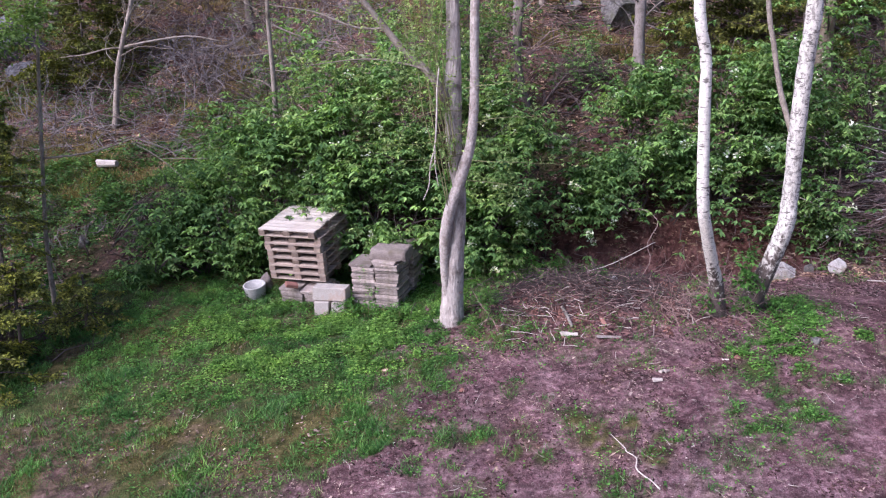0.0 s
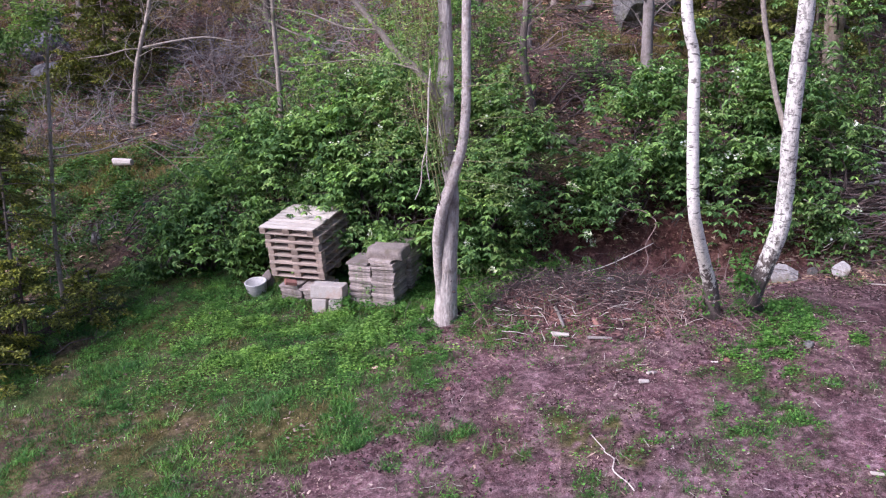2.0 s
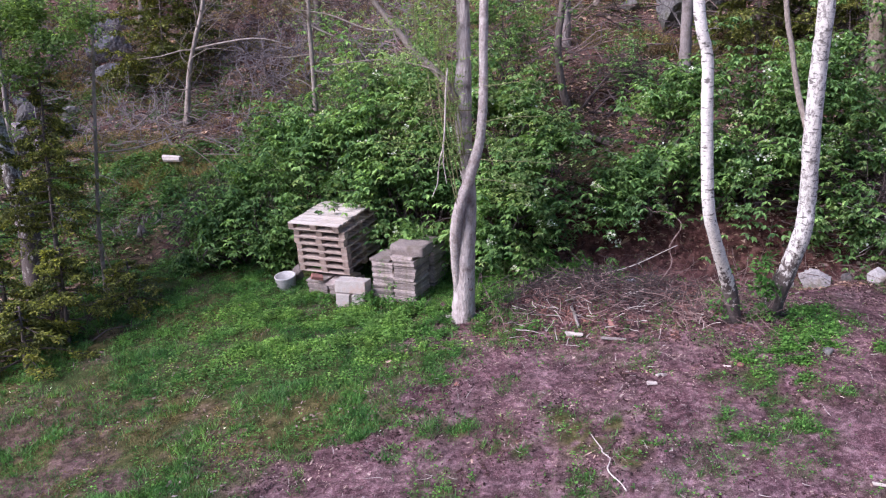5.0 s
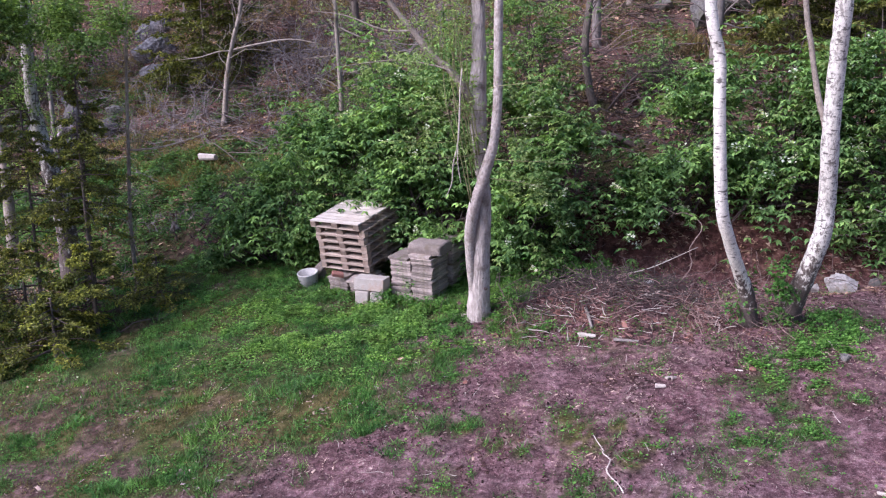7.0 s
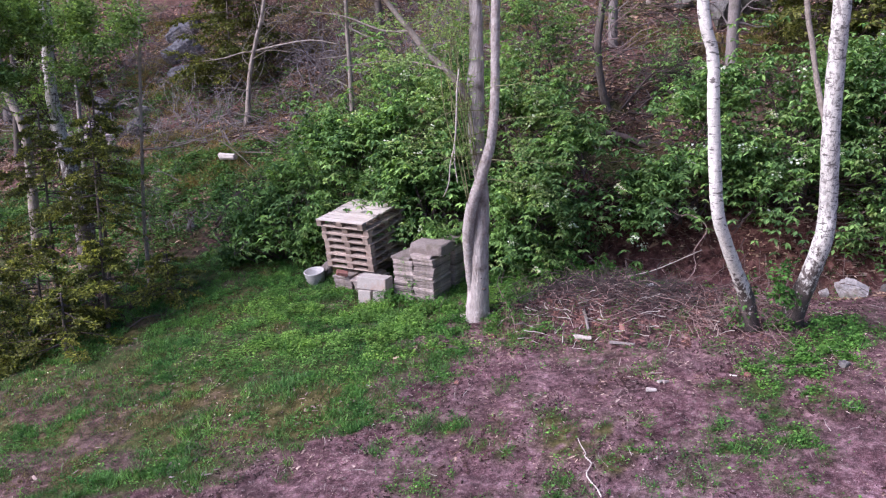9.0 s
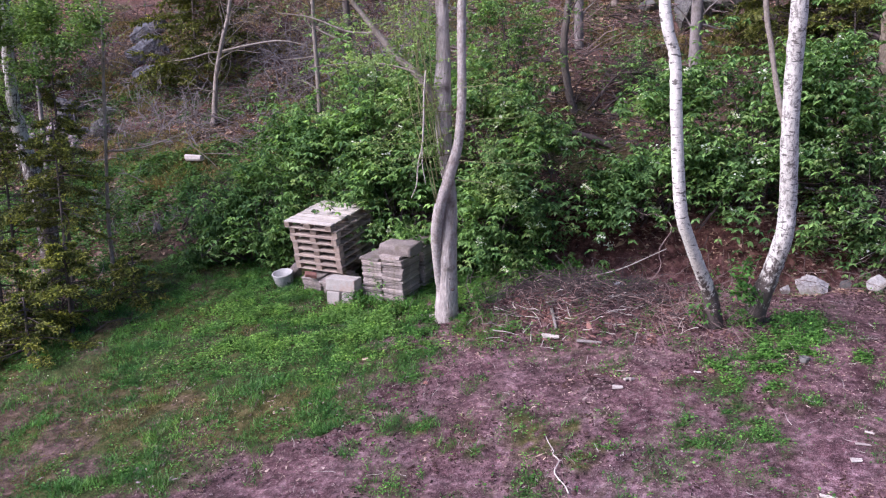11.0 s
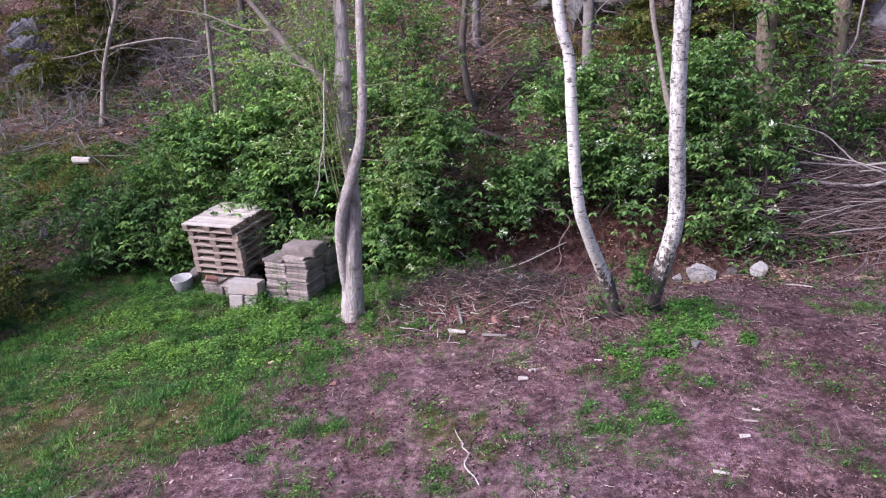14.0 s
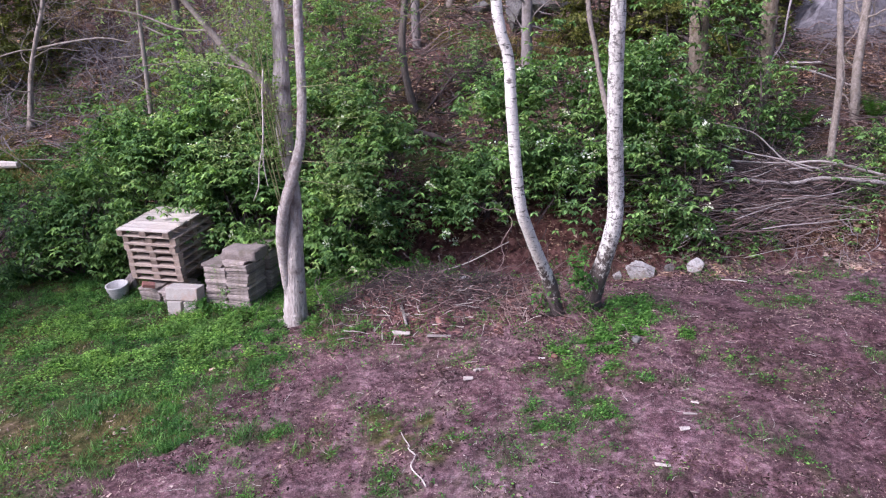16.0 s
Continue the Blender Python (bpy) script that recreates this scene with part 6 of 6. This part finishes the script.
# ---- spruces at the edge of the lawn ----
def spruce(x, y, height, label, seed, reach=1.5, shoots=0.5, first=0.25, lean=(0, 0), near=True, needle=0.06, dense=20, coat=None, thin=0.2):
    rng = np.random.default_rng(seed)
    ob = thing("spruce_tree", at(x, y), label, "tree")
    z0 = ob.location.z
    top = (x + lean[0], y + lean[1], z0 + height)
    limb("trunk", [(x, y, z0 - 0.08, 0.042), (x + lean[0] * 0.4, y + lean[1] * 0.4, z0 + height * 0.4, 0.028), (*top, 0.012)], BARK_BROWN, ob, 20, 8, 0.05, seed, 0.3)
    rows, green, fresh = [], [], []
    k = int(height * dense)
    for i in range(k):
        u = first / height + (1 - first / height) * (i + rng.uniform(0, 1)) / k
        z = z0 + u * height
        L = reach * (1 - u) ** 0.7 * rng.uniform(0.6, 1.1) + 0.15
        a = rng.uniform(0, 2 * np.pi)
        st = np.array([x + lean[0] * u, y + lean[1] * u, z])
        r = wander(rng, st, (math.cos(a), math.sin(a), 0.05), L, 0.012, 6, 0.10, 0.07)
        r = [(p[0], p[1], max(p[2], float(land(p[0], p[1])) + 0.03), p[3]) for p in r]
        rows.append(r)
        s = spline(r, 14)
        for j in range(3, 14):
            for side in (-1, 1):
                if rng.uniform() < thin:
                    continue
                t = unit(s[j, :3] - s[j - 1, :3])
                w = unit(t * 0.8 + side * np.cross(t, [0, 0, 1.0]) * 0.8 + rng.normal(0, 0.18, 3) + [0, 0, -0.12])
                ln = L * 0.28 * (1.15 - j / 16) * rng.uniform(0.6, 1.2) + 0.05
                q = s[j, :3] + w * np.linspace(0.1, 1, 6)[:, None] * ln
                green.append(np.hstack([q, np.tile(w, (6, 1))]))
                if j > 6 and rng.uniform() < shoots:
                    fresh.append(np.hstack([q[-1:], w[None, :]]))
    if near:
        each_limb("branch", rows, TWIG_DARK, ob, 4, 9)
    else:
        twig_part("branchwork", rows, TWIG_DARK, ob, 4, 9)
    g = np.vstack(green)
    n = len(g)
    way = unit(np.repeat(g[:, 3:], 3, 0) * 0.8 + rng.normal(0, 0.55, (n * 3, 3)))
    b = np.repeat(g[:, :3], 3, 0) + rng.normal(0, 0.008, (n * 3, 3)) - np.array(ob.location)
    up = unit(rng.normal(0, 0.5, (n * 3, 3)) + [0, 0, 1])
    tagged(part("needles", leaf_mesh("needles", b, way, up, needle * rng.uniform(0.6, 1.3, n * 3), coat or LEAF_SPRUCE, 0.5), None, ob), kind="stuff")
    if fresh:
        g = np.vstack(fresh)
        leaves_at("new_growth", g[:, :3], g[:, 3:], 9, 0.068, LEAF_SHOOT, ob, rng, 0.42, "yellow-green fresh shoots at the twig ends")
    return ob


spruce(-6.95, 11.9, 3.6, "young spruce with wide level boughs at the edge of the lawn", 151, 1.6, 0.45, 1.55, dense=12, thin=0.4, needle=0.05)
spruce(-8.1, 12.0, 3.7, "slim dark spruce behind the lawn edge", 153, 1.6, 0.4, 1.5, dense=11, thin=0.4, needle=0.05)
spruce(-7.4, 12.6, 4.2, "slim dark spruce over the shaded hollow", 161, 1.2, 0.3, 1.7, dense=9, thin=0.45, needle=0.05)
spruce(-9.2, 11.2, 4.2, "dark spruce at the edge of the wood", 162, 1.7, 0.4, 0.8, dense=11, thin=0.4, needle=0.055)
spruce(-6.35, 11.1, 1.6, "low spruce with bright fresh shoots hanging over the lawn", 152, 1.0, 0.8, 0.65, dense=20, thin=0.25, needle=0.05)
spruce(-6.6, 10.35, 1.0, "low spruce with yellow-green shoots", 159, 1.15, 0.85, 0.08, dense=30, thin=0.25, needle=0.05)
spruce(-7.6, 11.0, 1.7, "bushy young spruce at the lawn's edge", 154, 1.25, 0.7, 0.2, dense=20, thin=0.3, needle=0.05)
spruce(-7.9, 9.9, 1.35, "low dense spruce beside the shaded lawn", 160, 1.2, 0.8, 0.1, dense=26, thin=0.25, needle=0.05)
spruce(-5.9, 12.3, 0.9, "small dark spruce in the shaded hollow", 163, 0.8, 0.3, 0.1, dense=26, thin=0.3, needle=0.05)
spruce(-10.7, 23.8, 6.0, "yellowish-green spruce up on the hillside", 155, 2.2, 0.5, 0.2, near=False, needle=0.10, coat=LEAF_OLIVE)
spruce(-17.6, 22.0, 6.0, "olive-green spruce on the hillside", 156, 2.0, 0.3, 0.3, near=False, needle=0.10, coat=LEAF_OLIVE)
spruce(7.9, 17.6, 5.0, "dark bluish spruce between mossy trunks", 164, 1.7, 0.02, 0.5, near=False, needle=0.08, dense=16)
spruce(6.0, 18.6, 6.0, "dark spruce behind the green bushes", 157, 1.7, 0.02, 0.2, near=False, needle=0.09)
spruce(9.8, 19.5, 6.5, "dark spruce up the bank", 158, 1.8, 0.02, 0.6, near=False, needle=0.09)


# ---- bare thickets and rocks up the hillside ----
def thicket(x, y, r, h, n, label, mat, seed):
    """Leafless shrubs: many thin crooked stems."""
    rng = np.random.default_rng(seed)
    ob = thing("bare_shrub", at(x, y), label, "bush")
    rows = []
    for _ in range(n):
        px, py = x + rng.normal(0, r * 0.5), y + rng.normal(0, r * 0.4)
        w = (rng.normal(0, 0.9), rng.normal(0, 0.5), 0.8)
        m = wander(rng, (px, py, float(land(px, py)) - 0.03), w, h * rng.uniform(0.5, 1.2), 0.018, 6, 0.28, 0.05)
        each_limb("stem", [m], mat, ob, 4, 7)
        rows += twigs_on(rng, m, 6, h * 0.5, 0.008, 0.1, 0.35)
    twig_part("twigwork", rows, mat, ob, 4, 7)
    return ob


for i, (x, y, r, h, n, mat) in enumerate(((-6.5, 23.5, 1.6, 2.0, 44, TWIG_GREY), (-3.6, 22.5, 1.6, 1.8, 44, TWIG_GREY), (-10.4, 21.5, 1.5, 1.6, 36, TWIG_GREY), (-7.6, 22.2, 1.3, 1.3, 30, TWIG_GREY), (-5.2, 21.8, 1.2, 1.2, 26, TWIG_DARK), (-5.0, 25.5, 2.0, 2.4, 26, TWIG_DARK), (-1.0, 23.0, 1.8, 1.8, 20, TWIG_GREY), (2.5, 23.5, 1.8, 1.5, 18, TWIG_DARK), (-8.6, 25.5, 2.0, 2.6, 26, TWIG_DARK), (12.0, 18.5, 1.5, 1.6, 22, TWIG_GREY), (-12.5, 18.0, 1.4, 1.3, 18, TWIG_DARK), (5.5, 24, 1.8, 1.5, 16, TWIG_DARK), (-7.6, 15.6, 0.7, 0.7, 14, TWIG_GREY), (-6.0, 15.1, 0.9, 0.9, 30, TWIG_DARK), (-5.2, 15.6, 0.8, 1.1, 24, TWIG_GREY), (-6.9, 11.7, 0.9, 0.9, 26, TWIG_DARK), (-7.8, 11.8, 0.9, 1.2, 26, TWIG_GREY), (-8.3, 10.6, 0.9, 0.9, 20, TWIG_DARK), (-16, 21, 2, 1.8, 22, TWIG_GREY), (-18, 24, 2, 2, 22, TWIG_DARK), (-9.6, 16.4, 1.2, 0.9, 22, TWIG_GREY))):
    thicket(x, y, r, h, n, "leafless grey-brown shrub of thin stems" if mat is TWIG_GREY else "dark leafless thicket of thin stems", mat, 161 + i)
rr = random.Random(77)
SPOTS = [(-13.4 + rr.gauss(0, 1.1), 23.2 + rr.gauss(0, 1.6), rr.uniform(0.4, 1.0)) for _ in range(14)]
SPOTS += [(-14.3 + rr.gauss(0, 0.4), 20.9 + rr.gauss(0, 0.3), rr.uniform(0.3, 0.6)) for _ in range(5)]
SPOTS += [(4.4, 20.3, 1.5), (5.3, 20.9, 1.1), (3.4, 20.8, 0.6), (-7.3, 15.4, 0.35), (-10.5, 24.5, 0.6), (0.6, 21.5, 0.5)]
for i, (x, y, s) in enumerate(SPOTS):
    stone(x, y, s, s * 0.85, s * 0.9, "angular mossy grey rock on the hillside", ROCK, 21 + i, 0.4, "rock", "rock")
for i, (x, y, s) in enumerate(((-14.6, 27.3, 2.4), (-13.6, 25.8, 1.9), (-12.9, 24.4, 1.5), (-14.9, 22.6, 0.9))):
    stone(x, y, s * 1.15, s * 0.7, s * 0.8, "blue-grey rock step in the hillside", PALE_ROCK, 121 + i, 0.66, "rock", "rock")
for i, (x, y) in enumerate(((-14.6, 24.9), (-13.2, 25.2), (-12.0, 24.0), (-15.4, 27.8), (-13.0, 27.5))):
    thicket(x, y, 1.0, 1.1, 16, "dark leafless thicket among rock steps", TWIG_DARK, 221 + i)
for i, (x, y, s) in enumerate(((-13.9, 20.6, 0.75), (-13.4, 20.9, 0.6), (-14.5, 20.5, 0.7), (-13.1, 20.6, 0.4), (-14.1, 21.2, 0.8))):
    stone(x, y, s, s * 0.8, s * 0.7, "pinkish pale boulder among trees", PINK_ROCK, 141 + i, 0.25, "rock", "rock")
stone(12.7, 19.4, 5.0, 1.8, 3.2, "broad lilac-grey rock face on the upper bank", BOULDER, 71, 0.3, "rock", "rock")
